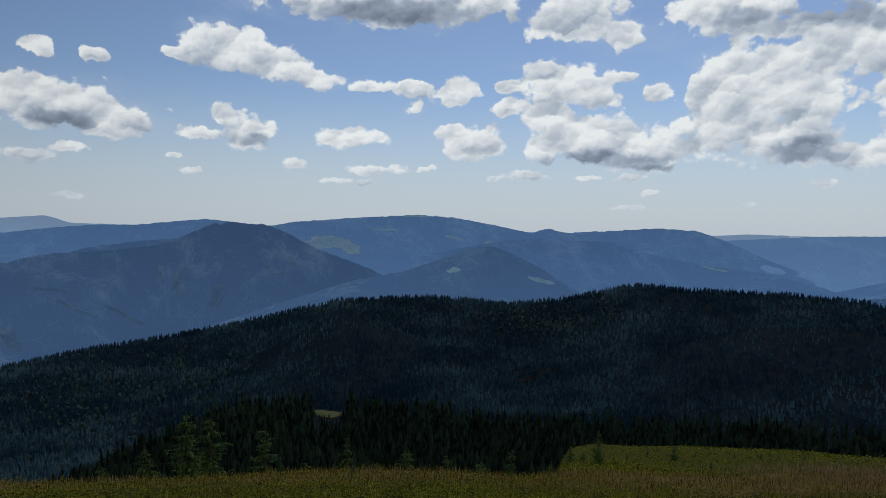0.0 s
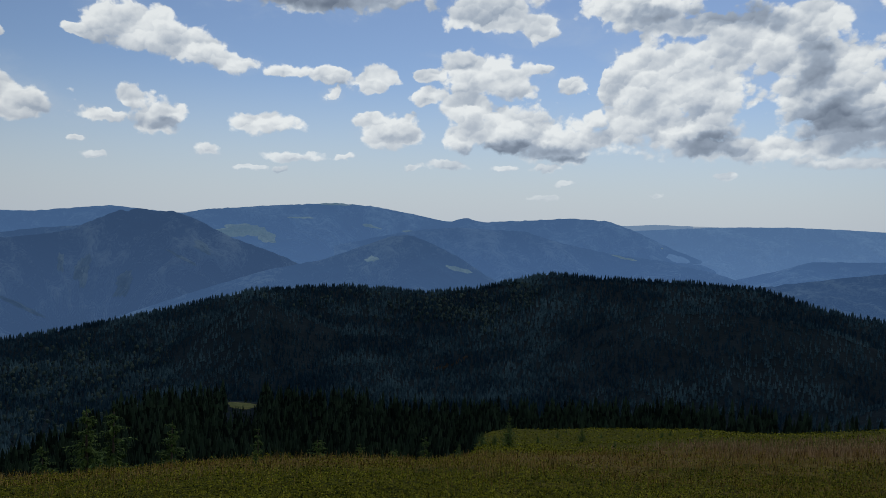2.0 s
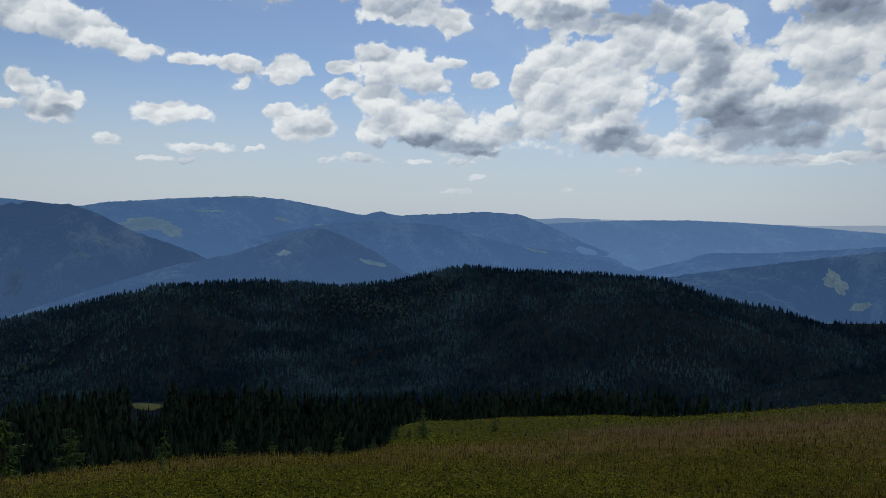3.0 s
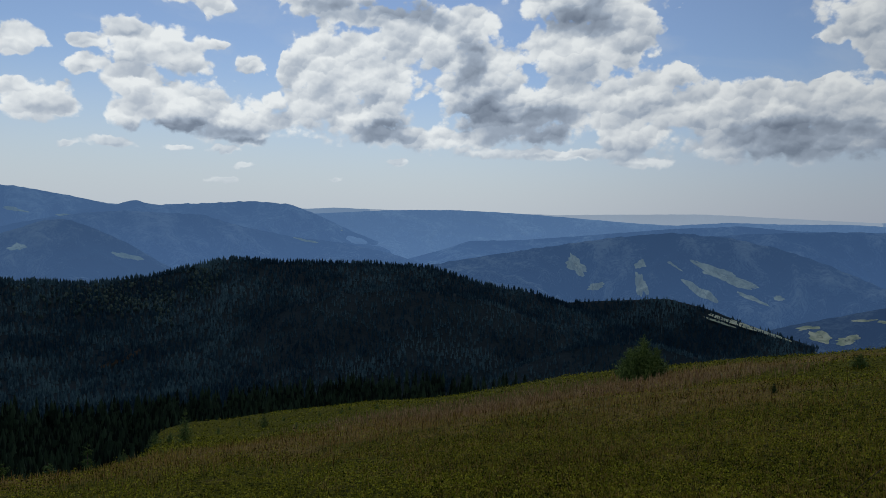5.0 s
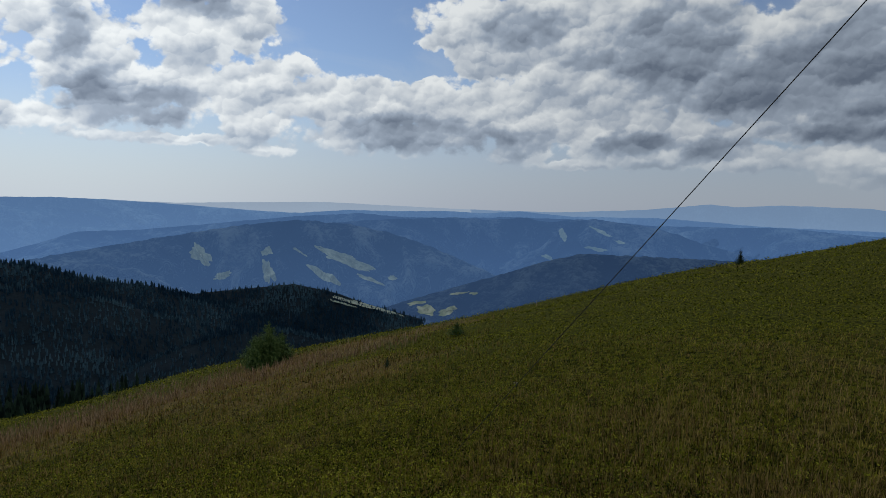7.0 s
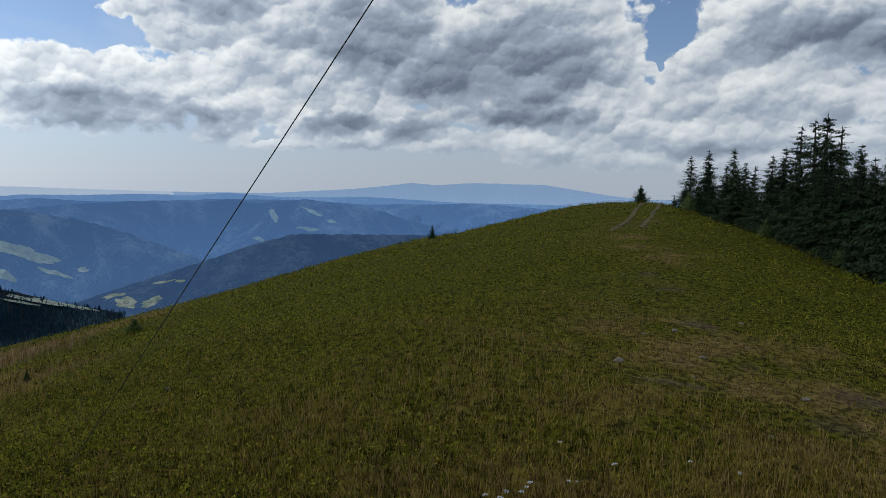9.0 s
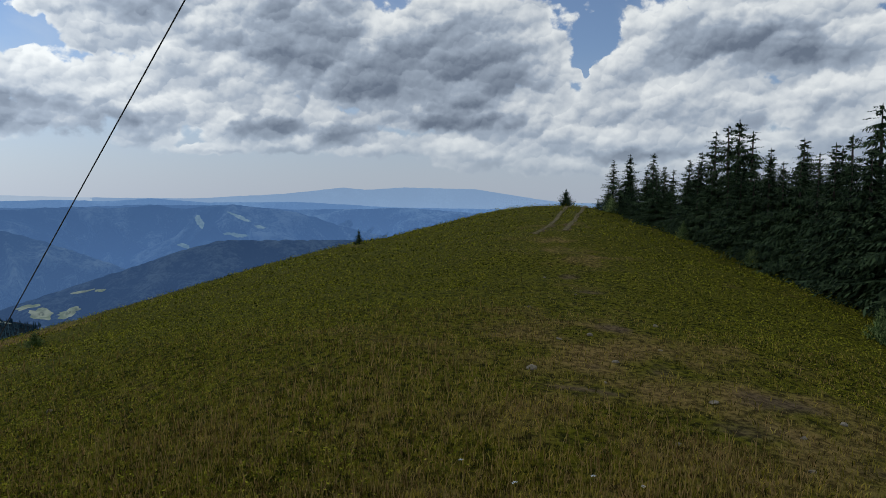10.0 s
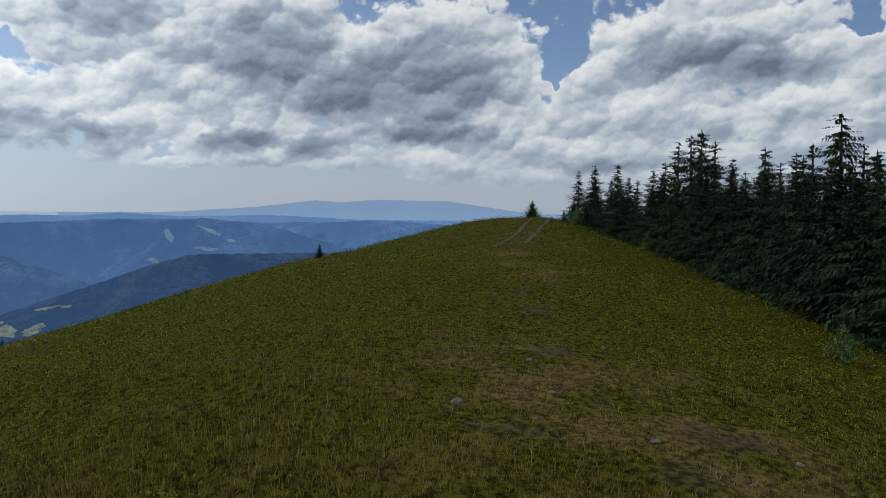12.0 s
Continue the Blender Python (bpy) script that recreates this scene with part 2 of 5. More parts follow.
    cover = calc(t, "MULTIPLY", mask, span(t, el, 1.0, 6.0, 0.35, 1.0))
    t.links.new(blend(t, cover, clear, cloud.outputs[0]), back.inputs[0])
    # the sky is brightest round the veiled sun
    t.links.new(span(t, calc(t, "ABSOLUTE", calc(t, "SUBTRACT", az, 10.0)), 15.0, 80.0, 1.24, 0.83), back.inputs[1])
    t.links.new(back.outputs[0], out.inputs[0])


build_world()
sun_data = bpy.data.lights.new("sun", "SUN")
sun_data.energy, sun_data.angle, sun_data.color = 0.3, radians(14), (1.0, 0.95, 0.86)
sun = new("sun", sun_data)
az_, el_ = radians(SUN_AZ), radians(SUN_EL)
sun.matrix_world = look(Vector((math.sin(az_) * math.cos(el_), math.cos(az_) * math.cos(el_), math.sin(el_))) * 60, (0, 0, 0))


# ---------------------------------------------------------------- materials
def material(name, build):
    m = bpy.data.materials.new(name)
    m.use_nodes = True
    t = m.node_tree
    bsdf = t.nodes["Principled BSDF"]
    build(t, bsdf)
    return m


def set_in(bsdf, **values):
    names = {"base": "Base Color", "rough": "Roughness", "metal": "Metallic", "spec": "Specular IOR Level", "glow": "Emission Color", "power": "Emission Strength",
             "through": "Transmission Weight", "sub": "Subsurface Weight"}
    for key, value in values.items():
        bsdf.inputs[names[key]].default_value = value


def place_of(t):
    return node(t, "ShaderNodeNewGeometry").outputs["Position"]


def relief(t, bsdf, height, strength, distance):
    b = node(t, "ShaderNodeBump")
    b.inputs["Strength"].default_value, b.inputs["Distance"].default_value = strength, distance
    t.links.new(height, b.inputs["Height"])
    t.links.new(b.outputs[0], bsdf.inputs["Normal"])


def hazed_woods(name, dark, light, glow, grain=0.012, ribs=0.28, foot=-400.0, top=60.0):
    """Wooded slopes seen through miles of air: the backdrop of the distance. The air's haze is put in as blue emission,
    strongest low in the valleys.
    """
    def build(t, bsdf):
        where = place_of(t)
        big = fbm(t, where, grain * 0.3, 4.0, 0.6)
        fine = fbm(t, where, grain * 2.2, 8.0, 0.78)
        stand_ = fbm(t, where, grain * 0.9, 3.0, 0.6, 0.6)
        # spurs lightened, gullies darkened in the base colour, in place of relief shading
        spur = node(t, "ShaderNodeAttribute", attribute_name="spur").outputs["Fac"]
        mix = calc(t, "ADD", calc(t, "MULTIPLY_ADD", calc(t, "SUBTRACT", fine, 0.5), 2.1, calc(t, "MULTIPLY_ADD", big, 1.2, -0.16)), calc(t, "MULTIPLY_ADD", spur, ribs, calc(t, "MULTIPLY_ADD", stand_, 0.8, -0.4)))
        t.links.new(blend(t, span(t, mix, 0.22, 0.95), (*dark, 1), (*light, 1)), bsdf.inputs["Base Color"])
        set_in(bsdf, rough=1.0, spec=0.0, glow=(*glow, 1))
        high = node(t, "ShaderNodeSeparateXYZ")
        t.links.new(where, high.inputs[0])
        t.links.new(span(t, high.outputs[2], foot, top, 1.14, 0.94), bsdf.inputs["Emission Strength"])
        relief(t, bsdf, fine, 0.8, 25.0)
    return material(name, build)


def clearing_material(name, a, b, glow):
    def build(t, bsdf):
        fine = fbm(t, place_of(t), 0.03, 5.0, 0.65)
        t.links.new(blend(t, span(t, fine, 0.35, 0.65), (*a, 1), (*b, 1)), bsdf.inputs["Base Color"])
        # the emission lays the blue haze of distance over the patch
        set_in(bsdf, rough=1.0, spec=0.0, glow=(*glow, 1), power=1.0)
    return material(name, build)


def needle_material(name, dark, light, scale=6.0):
    def build(t, bsdf):
        rnd = node(t, "ShaderNodeObjectInfo").outputs["Random"]
        isl = node(t, "ShaderNodeNewGeometry").outputs["Random Per Island"]
        n = fbm(t, place_of(t), scale, 4.0, 0.6)
        mix = calc(t, "MULTIPLY_ADD", isl, 0.6, calc(t, "MULTIPLY_ADD", rnd, 0.15, calc(t, "MULTIPLY", n, 0.3)))
        t.links.new(blend(t, span(t, mix, 0.2, 0.85), (*dark, 1), (*light, 1)), bsdf.inputs["Base Color"])
        set_in(bsdf, rough=0.8, spec=0.08)
    return material(name, build)


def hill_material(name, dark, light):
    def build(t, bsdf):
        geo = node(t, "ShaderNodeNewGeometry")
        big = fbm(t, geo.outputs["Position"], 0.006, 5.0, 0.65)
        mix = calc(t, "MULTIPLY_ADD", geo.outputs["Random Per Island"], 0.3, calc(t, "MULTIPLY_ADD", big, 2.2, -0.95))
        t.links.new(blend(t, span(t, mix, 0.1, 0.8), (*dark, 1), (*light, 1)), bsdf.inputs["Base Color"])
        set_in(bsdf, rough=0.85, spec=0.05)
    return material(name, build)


def blade_material(name, colours):
    def build(t, bsdf):
        isl = node(t, "ShaderNodeNewGeometry").outputs["Random Per Island"]
        where = place_of(t)
        n, tuft = fbm(t, where, 0.5, 3.0, 0.6), fbm(t, where, 5.0, 3.0, 0.7)
        clump = fbm(t, where, 9.0, 2.0, 0.6)
        mix = calc(t, "ADD", calc(t, "MULTIPLY_ADD", isl, 0.7, calc(t, "MULTIPLY", n, 0.5)), calc(t, "MULTIPLY_ADD", tuft, 1.3, calc(t, "MULTIPLY_ADD", clump, 1.3, -1.4)))
        ramp = node(t, "ShaderNodeValToRGB")
        t.links.new(mix, ramp.inputs[0])
        e = ramp.color_ramp.elements
        e[0].position, e[0].color = 0.15, (*colours[0], 1)
        e[1].position, e[1].color = 0.85, (*colours[-1], 1)
        for k, c in enumerate(colours[1:-1]):
            x = e.new(0.15 + 0.7 * (k + 1) / (len(colours) - 1))
            x.color = (*c, 1)
        t.links.new(ramp.outputs[0], bsdf.inputs["Base Color"])
        set_in(bsdf, rough=0.85, spec=0.04)
    return material(name, build)


def simple(name, a, b, scale, rough=0.85, bump=0.3, depth=0.01, spec=0.3):
    def build(t, bsdf):
        where = place_of(t)
        n, m = fbm(t, where, scale, 6.0, 0.65), fbm(t, where, scale * 7, 4.0, 0.6)
        t.links.new(blend(t, span(t, calc(t, "MULTIPLY_ADD", m, 0.4, calc(t, "MULTIPLY", n, 0.6)), 0.35, 0.65), (*a, 1), (*b, 1)), bsdf.inputs["Base Color"])
        set_in(bsdf, rough=rough, spec=spec)
        relief(t, bsdf, m, bump, depth)
    return material(name, build)


def meadow_material():
    """Turf: bilberry green, rusty dry grass in patches, worn earth on the trodden track."""
    def build(t, bsdf):
        where = place_of(t)
        big, mid, fine = fbm(t, where, 0.16, 4.0, 0.6), fbm(t, where, 1.3, 5.0, 0.65), fbm(t, where, 14.0, 5.0, 0.7)
        straw = node(t, "ShaderNodeAttribute", attribute_name="straw").outputs["Fac"]
        green = blend(t, span(t, fine, 0.37, 0.63), (0.013, 0.017, 0.0015, 1), (0.150, 0.140, 0.010, 1))
        dry = blend(t, span(t, fine, 0.37, 0.63), (0.080, 0.055, 0.015, 1), (0.275, 0.187, 0.060, 1))
        worn = node(t, "ShaderNodeAttribute", attribute_name="worn").outputs["Fac"]
        rust = node(t, "ShaderNodeAttribute", attribute_name="rust").outputs["Fac"]
        patch = span(t, calc(t, "ADD", calc(t, "MULTIPLY_ADD", mid, 0.7, calc(t, "MULTIPLY", big, 0.7)), calc(t, "MULTIPLY_ADD", rust, 0.35, calc(t, "MULTIPLY", straw, 0.11))), 0.79, 1.05)
        turf = blend(t, patch, green, dry)
        earth = blend(t, span(t, fine, 0.35, 0.65), (0.055, 0.036, 0.020, 1), (0.17, 0.118, 0.068, 1))
        bare = calc(t, "MULTIPLY", span(t, calc(t, "MULTIPLY_ADD", mid, 0.9, worn), 1.02, 1.4), 0.85)
        t.links.new(blend(t, bare, turf, earth), bsdf.inputs["Base Color"])
        set_in(bsdf, rough=0.95, spec=0.03)
        relief(t, bsdf, calc(t, "ADD", fine, mid), 0.8, 0.06)
    return material("meadow_turf", build)


TURF = meadow_material()
DARK_GREEN = needle_material("meadow_spruce_needles", (0.022, 0.050, 0.013), (0.125, 0.180, 0.046))
NEEDLES = needle_material("spruce_needles", (0.006, 0.016, 0.007), (0.074, 0.114, 0.048))
YOUNG = needle_material("young_spruce_needles", (0.030, 0.062, 0.015), (0.18, 0.25, 0.065))
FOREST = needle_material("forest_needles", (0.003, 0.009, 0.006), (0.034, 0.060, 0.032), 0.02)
# hill needles and floor are blued in the base colour for the haze across the valley
HILL_TREES = hill_material("hill_needles_hazed", (0.013, 0.036, 0.056), (0.088, 0.158, 0.180))
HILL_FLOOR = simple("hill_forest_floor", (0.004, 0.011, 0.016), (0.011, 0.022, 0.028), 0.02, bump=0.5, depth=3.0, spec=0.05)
GLADE = simple("glade_grass", (0.09, 0.105, 0.03), (0.18, 0.18, 0.06), 0.05, bump=0.3, depth=0.5, spec=0.1)
BARK = simple("spruce_bark", (0.05, 0.038, 0.028), (0.13, 0.10, 0.08), 9.0, bump=0.8, depth=0.02)

# ---------------------------------------------------------------- shape of the ground
AX, AY = math.sin(radians(97)), math.cos(radians(97))


def smooth(a, b, x):
    s = np.clip((x - a) / (b - a), 0, 1)
    return s * s * (3 - 2 * s)


def waves(x, y, seed, size):
    """A soft, never repeating unevenness, about -1 to 1."""
    r = np.random.RandomState(seed)
    total = np.zeros_like(x, dtype=float)
    for k in range(9):
        a, p, f = r.uniform(0, 6.28), r.uniform(0, 6.28), (1.7 ** (k % 5)) / size * r.uniform(0.8, 1.25)
        total += np.sin((x * np.cos(a) + y * np.sin(a)) * f * 6.28 + p + 1.3 * np.sin((x * np.sin(a) - y * np.cos(a)) * f * 3.1)) / (1.5 ** (k % 5))
    return total / 3.2


# how far the skyline lies below the plain form, in degrees over azimuth
SAG = np.array([(-180, 0), (2, 0), (8, -.18), (12, 0), (15, .34), (20, .27), (26, .4), (31, .82), (36, .78), (42, .5), (48, .5), (54, .55), (60, .8), (65, .93), (71, .8), (82, .68), (86, .97), (89, .84), (92, .62), (95, .3),
                (98, .12), (101, -.2), (108, 0), (180, 0)])


def ground(x, y):
    """Height of the grassy ridge: a rounded back that climbs to a brow in the east and falls off north and south."""
    x, y = np.asarray(x, float), np.asarray(y, float)
    r, az = np.hypot(x, y), np.degrees(np.arctan2(x, y))
    u, v = x * AX + y * AY, -x * AY + y * AX
    brow = 1.10 * smooth(4, 44, u) - 0.0016 * np.maximum(u - 43, 0) ** 2 - 0.0042 * np.clip(-u, 0, 60) ** 1.5
    north = v > 0
    steep = np.where(north, 0.348 - 0.051 * smooth(0, 20, x), 0.545)
    wide = np.where(north, 5.74, 11.5)
    z = brow - steep * (np.sqrt(v * v + wide * wide) - wide) - 0.071 * np.maximum(-x, 0)
    west = 1 - smooth(4, 11, az) * (az > -90)
    over = np.maximum(v - 12, 0)
    z = z - west * 0.40 * over * over / (over + 5)
    z = z + 5.57 * np.exp(-((r - 122) / 50) ** 2 * 11 - ((az - 22) / 12) ** 2) + 0.24 * np.exp(-((r - 45) / 14) ** 2 - ((az - 42) / 8) ** 2)
    z = z - np.minimum(r, 90) * smooth(7, 30, r) * np.radians(np.interp(np.degrees(np.arctan2(x - 1, y + 0.2)), SAG[:, 0], SAG[:, 1]))
    fall = np.maximum(r - 70, 0)
    z = z - 0.30 * fall * fall / (fall + 40)
    z = z + (0.05 * waves(x, y, 3, 4.0) + 0.10 * waves(x, y, 4, 14.0)) * smooth(1.5, 9, r)
    return np.maximum(z, -620.0 - 0 * r)


FOOTWAY = [(5.2, -3.1), (6.6, -2.9), (7.55, -2.58), (8.27, -2.34), (9.31, -2.23), (11.86, -2.46), (16.1, -2.95), (22.05, -3.4), (27.0, -4.4)]
BARE_SPOTS = [(7.36, -1.36, .24), (7.25, -1.75, .22), (7.35, -3.2, .34), (6.57, -2.4, .26), (8.14, -2.35, .2), (8.06, -1.74, .15), (9.6, -2.3, .2), (5.9, -3.3, .25), (12.4, -2.6, .25), (6.2, -1.2, .18), (14.6, -2.7, .25)]
RUT_NORTH = [(22.6, -2.94), (24.4, -3.51), (27.3, -4.22), (30.5, -4.96), (33.3, -5.5), (37.0, -6.3), (41.0, -7.3)]
RUT_SOUTH = [(23.4, -3.97), (26.5, -4.75), (29.5, -5.49), (34.0, -6.52), (38.0, -7.4), (41.5, -8.3)]


def off_line(x, y, line):
    """Distance to a line of stations that runs east."""
    p = np.array(line)
    return abs(y - np.interp(x, p[:, 0], p[:, 1])) + np.maximum(p[0, 0] - x, 0) + np.maximum(x - p[-1, 0], 0)


def track(x, y):
    """How trodden the turf is: the footway along the ridge, bare spots on it, and two ruts near the brow."""
    path = 0.42 * np.exp(-(off_line(x, y, FOOTWAY) / (0.45 + 0.035 * np.maximum(x, 0))) ** 2)
    spots = sum(np.exp(-((x - a) / c) ** 2 - ((y - b) / (c * 1.3)) ** 2) for a, b, c in BARE_SPOTS)
    ruts = np.exp(-(off_line(x, y, RUT_NORTH) / 0.17) ** 2) + np.exp(-(off_line(x, y, RUT_SOUTH) / 0.17) ** 2)
    return np.clip(path + 0.72 * spots + 0.8 * ruts, 0, 1)


def trodden(x, y):
    """The broad strip of thin straw-coloured turf along the footway."""
    return np.exp(-(off_line(x, y, FOOTWAY) / (1.3 + 0.02 * np.maximum(x, 0))) ** 2) * np.clip(0.75 + 0.5 * waves(x, y, 58, 1.9), 0.15, 1.1)


def shoulder_grass(x, y):
    """The close stand of reddish dry grass on the northern shoulder."""
    u, v = x * AX + y * AY, -x * AY + y * AX
    low = 10.6 + 0.9 * waves(x, y, 59, 5.0) + 0.10 * np.maximum(u - 10, 0)
    return smooth(low, low + 2.2, v) * (1 - smooth(25, 29, v)) * smooth(3, 9, u) * (1 - 0.8 * smooth(15, 20, u)) * (1 - smooth(30, 38, u))


def rusty(x, y):
    """Where tall dry grass stands: along the northern shoulder and in drifts near the viewpoint."""
    u, v = x * AX + y * AY, -x * AY + y * AX
    shoulder = np.exp(-((v - 13.0 - 0.35 * np.maximum(u - 6, 0)) / 4.5) ** 2) * (1 - smooth(24, 34, u)) + 0.8 * np.exp(-((x - 10) / 3.0) ** 2 - ((y - 7.2) / 2.0) ** 2)
    drift = np.exp(-((v + 0.5) / 5.0) ** 2 - ((u - 4.5) / 3.5) ** 2) * 0.48
    return np.clip(shoulder + drift, 0, 1)


def mesh_object(name, verts, faces, mats, smooth_faces=True, parent=None, label=""):
    me = bpy.data.meshes.new(name)
    verts, faces = np.asarray(verts, np.float32), np.asarray(faces, np.int32)
    k = faces.shape[1]
    me.vertices.add(len(verts))
    me.vertices.foreach_set("co", verts.ravel())
    me.loops.add(faces.size)
    me.loops.foreach_set("vertex_index", faces.ravel())
    me.polygons.add(len(faces))
    me.polygons.foreach_set("loop_start", np.arange(0, faces.size, k, dtype=np.int32))
    me.polygons.foreach_set("use_smooth", np.full(len(faces), smooth_faces))
    me.update(calc_edges=True)
    for m in mats if isinstance(mats, (list, tuple)) else [mats]:
        me.materials.append(m)
    ob = new(name, me)
    if parent is not None:
        ob.parent = parent
    if label:
        ob["label"] = label
    return ob


def grid_faces(rows, cols, closed=False):
    i, j = np.meshgrid(np.arange(rows - 1), np.arange(cols if closed else cols - 1), indexing="ij")
    a, b = i * cols + j, i * cols + (j + 1) % cols
    return np.stack([a, b, b + cols, a + cols], -1).reshape(-1, 4)


def build_ground():
    """One sheet from under the viewer's feet out to the horizon."""
    rr = np.concatenate([[0.02], np.geomspace(0.6, 120, 150), np.geomspace(130, 4950, 60)])
    aa = np.radians(np.concatenate([np.arange(-50, 140, 0.6), np.arange(140, 310, 3.0)]))
    r, a = np.meshgrid(rr, aa, indexing="ij")
    x, y = r * np.sin(a), r * np.cos(a)
    z = ground(x, y)
    ob = mesh_object("ground", np.stack([x, y, z], -1).reshape(-1, 3), grid_faces(len(rr), len(aa), True)[:, ::-1], TURF)
    for key, values in (("worn", track(x, y)), ("rust", rusty(x, y)), ("straw", trodden(x, y))):
        ob.data.attributes.new(key, "FLOAT", "POINT").data.foreach_set("value", values.ravel().astype(np.float32))
    return tagged(ob, "grassy mountain ridge with bilberry and dry grass", "meadow", kind="structure")


build_ground()


# ---------------------------------------------------------------- ranges and wooded hills, from the back to the front
def crest_line(points, az):
    """Elevation of a crest in degrees over azimuth, eased between its summits and saddles."""
    p = np.array(points)
    base = np.interp(az, p[:, 0], p[:, 1])
    soft = sum(np.interp(az + d, p[:, 0], p[:, 1]) for d in (-0.3, -0.15, 0.15, 0.3))
    return (base * 2 + soft) / 6 + 0.022 * waves(np.asarray(az) * 10, np.asarray(az) * 0, 77, 9.0)


def spurs(az, s, seed):
    """Side spurs and gullies running down a range, about -1 to 1."""
    bend = az + 11 * s * np.sin(az * 0.16 + seed) + 5 * s * s * np.sin(az * 0.4 + 2 * seed)
    a = 1 - 2 * abs(np.sin(bend * 0.33 + seed + 0.9 * waves(az * 3, s * 30, seed + 5, 30.0)))
    b = 1 - 2 * abs(np.sin(bend * 0.95 + 2.3 * seed + 14 * s * np.sin(az * 0.3) + 0.9 * waves(az * 3, s * 40, seed + 6, 20.0)))
    return 0.55 * a + 0.30 * b + 0.25 * waves(az * 10, s * 60, seed, 45.0)


def slope(points, far, near, low, seed, az, s, rough=1.0, back=0.0):
    """Places on a range: az in degrees; s 0 on the crest to 1 at its foot towards the valley."""
    top = crest_line(points, az)
    foot = np.minimum(low, top - 0.5)
    dist = far + (near - far) * s ** 0.85
    dist = dist * (1 - 0.045 * rough * spurs(az, s, seed) * np.sin(np.pi * np.clip(s, 0, 1)) ** 0.7)
    el = top + (foot - top) * (s ** 0.95)
    wob = 0.05 * rough * waves(az * 10, s * 0 + 5, seed + 2, 14.0) * (top - foot) * 0.12
    el = el + wob * (1 - s)
    a, e = np.radians(az), np.radians(el)
    return np.stack([dist * np.sin(a), dist * np.cos(a), 1.6 + dist * np.tan(e)], -1)


def build_range(name, points, far, near, low, seed, mat, label, rough=1.0, step=0.2, rows=34, category="mountain"):
    az = np.arange(points[0][0], points[-1][0] + step, step)
    s = np.concatenate([[0], np.linspace(0.02, 1, rows)])
    S, A = np.meshgrid(s, az, indexing="ij")
    v = slope(points, far, near, low, seed, A, S, rough)
    # the far side, falling away behind the crest
    crest = v[0]
    behind = []
    for k, (grow, drop) in enumerate(((1.04, 25), (1.10, 90), (1.16, 220))):
        b = crest.copy()
        b[:, :2] *= min(grow, 4960 / far)
        b[:, 2] -= drop
        behind.append(b)
    v = np.concatenate([np.array(behind[::-1]), v], 0)
    ob = mesh_object(name, v.reshape(-1, 3), grid_faces(v.shape[0], v.shape[1]), mat)
    shape = spurs(A, S, seed)
    shape = np.concatenate([np.repeat(shape[:1], 3, 0), shape], 0)
    ob.data.attributes.new("spur", "FLOAT", "POINT").data.foreach_set("value", shape.ravel().astype(np.float32))
    return tagged(ob, label, category, kind="structure")


FAR_RANGE = [(-70, -.2), (-50, .1), (-36, -.1), (-31.8, 0.0), (-29.1, .23), (-27.5, -.3), (-20, -.4), (21.2, -.46), (23, -.30), (26, -.35), (41, -.4),
             (45.9, -.21), (52.1, -.02), (57.9, -.17), (63.5, -.28), (70.5, -.30), (77.3, .12), (81.8, .66), (83.6, .5), (86.7, .71), (92.3, .63), (97.1, -.1), (99.7, -.4),
             (108, -.5), (125, -.2), (150, -.3)]
MASSIF = [(-48, -1.6), (-40, -.9), (-31.8, -1.03), (-28.4, -.6), (-25.9, -.36), (-23.3, -.36), (-18.5, .19), (-16.1, -.06), (-13.5, -.28), (-11.8, .05), (-6.5, .51), (-2.2, .77),
          (.8, .64), (4, .1), (7.1, -.52), (8.5, -.10), (9.8, -.47), (16.7, .01), (19.7, -.11), (21.8, -.87), (24.5, -2.1), (28.1, -3.45), (33, -5)]
LONG_RIDGE = [(16, -1.6), (21.8, -.8), (28, -.36), (32.6, -.24), (37.1, -.33), (41.6, -.56), (46.8, -.85), (49.7, -.95), (53.6, -.6), (57.9, -.58), (61.5, -.45),
              (64.5, -.55), (67.5, -.31), (71.5, -.6), (78.2, -.5), (86, -.9), (100, -1.0), (112, -.9), (130, -.8)]
DARK_CONE = [(-48, -3.4), (-36, -3.5), (-31.8, -3.15), (-29.3, -2.51), (-24.8, -2.24), (-20.9, -1.68), (-19.3, -.81), (-18.1, -.27), (-16.5, -.07), (-13.9, -.16), (-12.6, -.71),
             (-10, -2.02), (-6.4, -3.33), (-2, -5.4), (3, -7)]
INNER_RIDGE = [(-18, -8), (-12.6, -6.25), (-7.3, -4.6), (-2.8, -3.7), (.4, -2.5), (2.6, -1.75), (3.8, -1.6), (5.5, -2.1), (8.0, -3.3), (10.5, -4.9), (14, -6.5)]
SHOULDER_RIDGE = [(-2, -2.6), (2, -1.7), (5.3, -1.1), (8, -.92), (13.3, -1.13), (16.3, -2.0), (20.2, -2.7), (24.5, -3.15), (28.1, -3.95), (33, -5.4)]
CLEARED_MOUNTAIN = [(22, -6.4), (28.2, -5.26), (32.7, -4.33), (37.2, -3.5), (41.7, -2.67), (45.6, -1.99), (49.8, -1.48), (53.6, -1.7), (57, -2.3), (60, -3.2), (63.3, -4.5), (66.5, -5.8), (70, -7.5)]
MID_BLUE = [(44, -2.6), (50, -1.9), (55.5, -1.35), (62, -.95), (65, -1.05), (68, -.8), (69.7, -1.1), (72.3, -.78), (76.5, -1.1), (79.6, -1.8), (82, -1.65), (87, -1.5), (91, -2.2), (96, -3.4)]
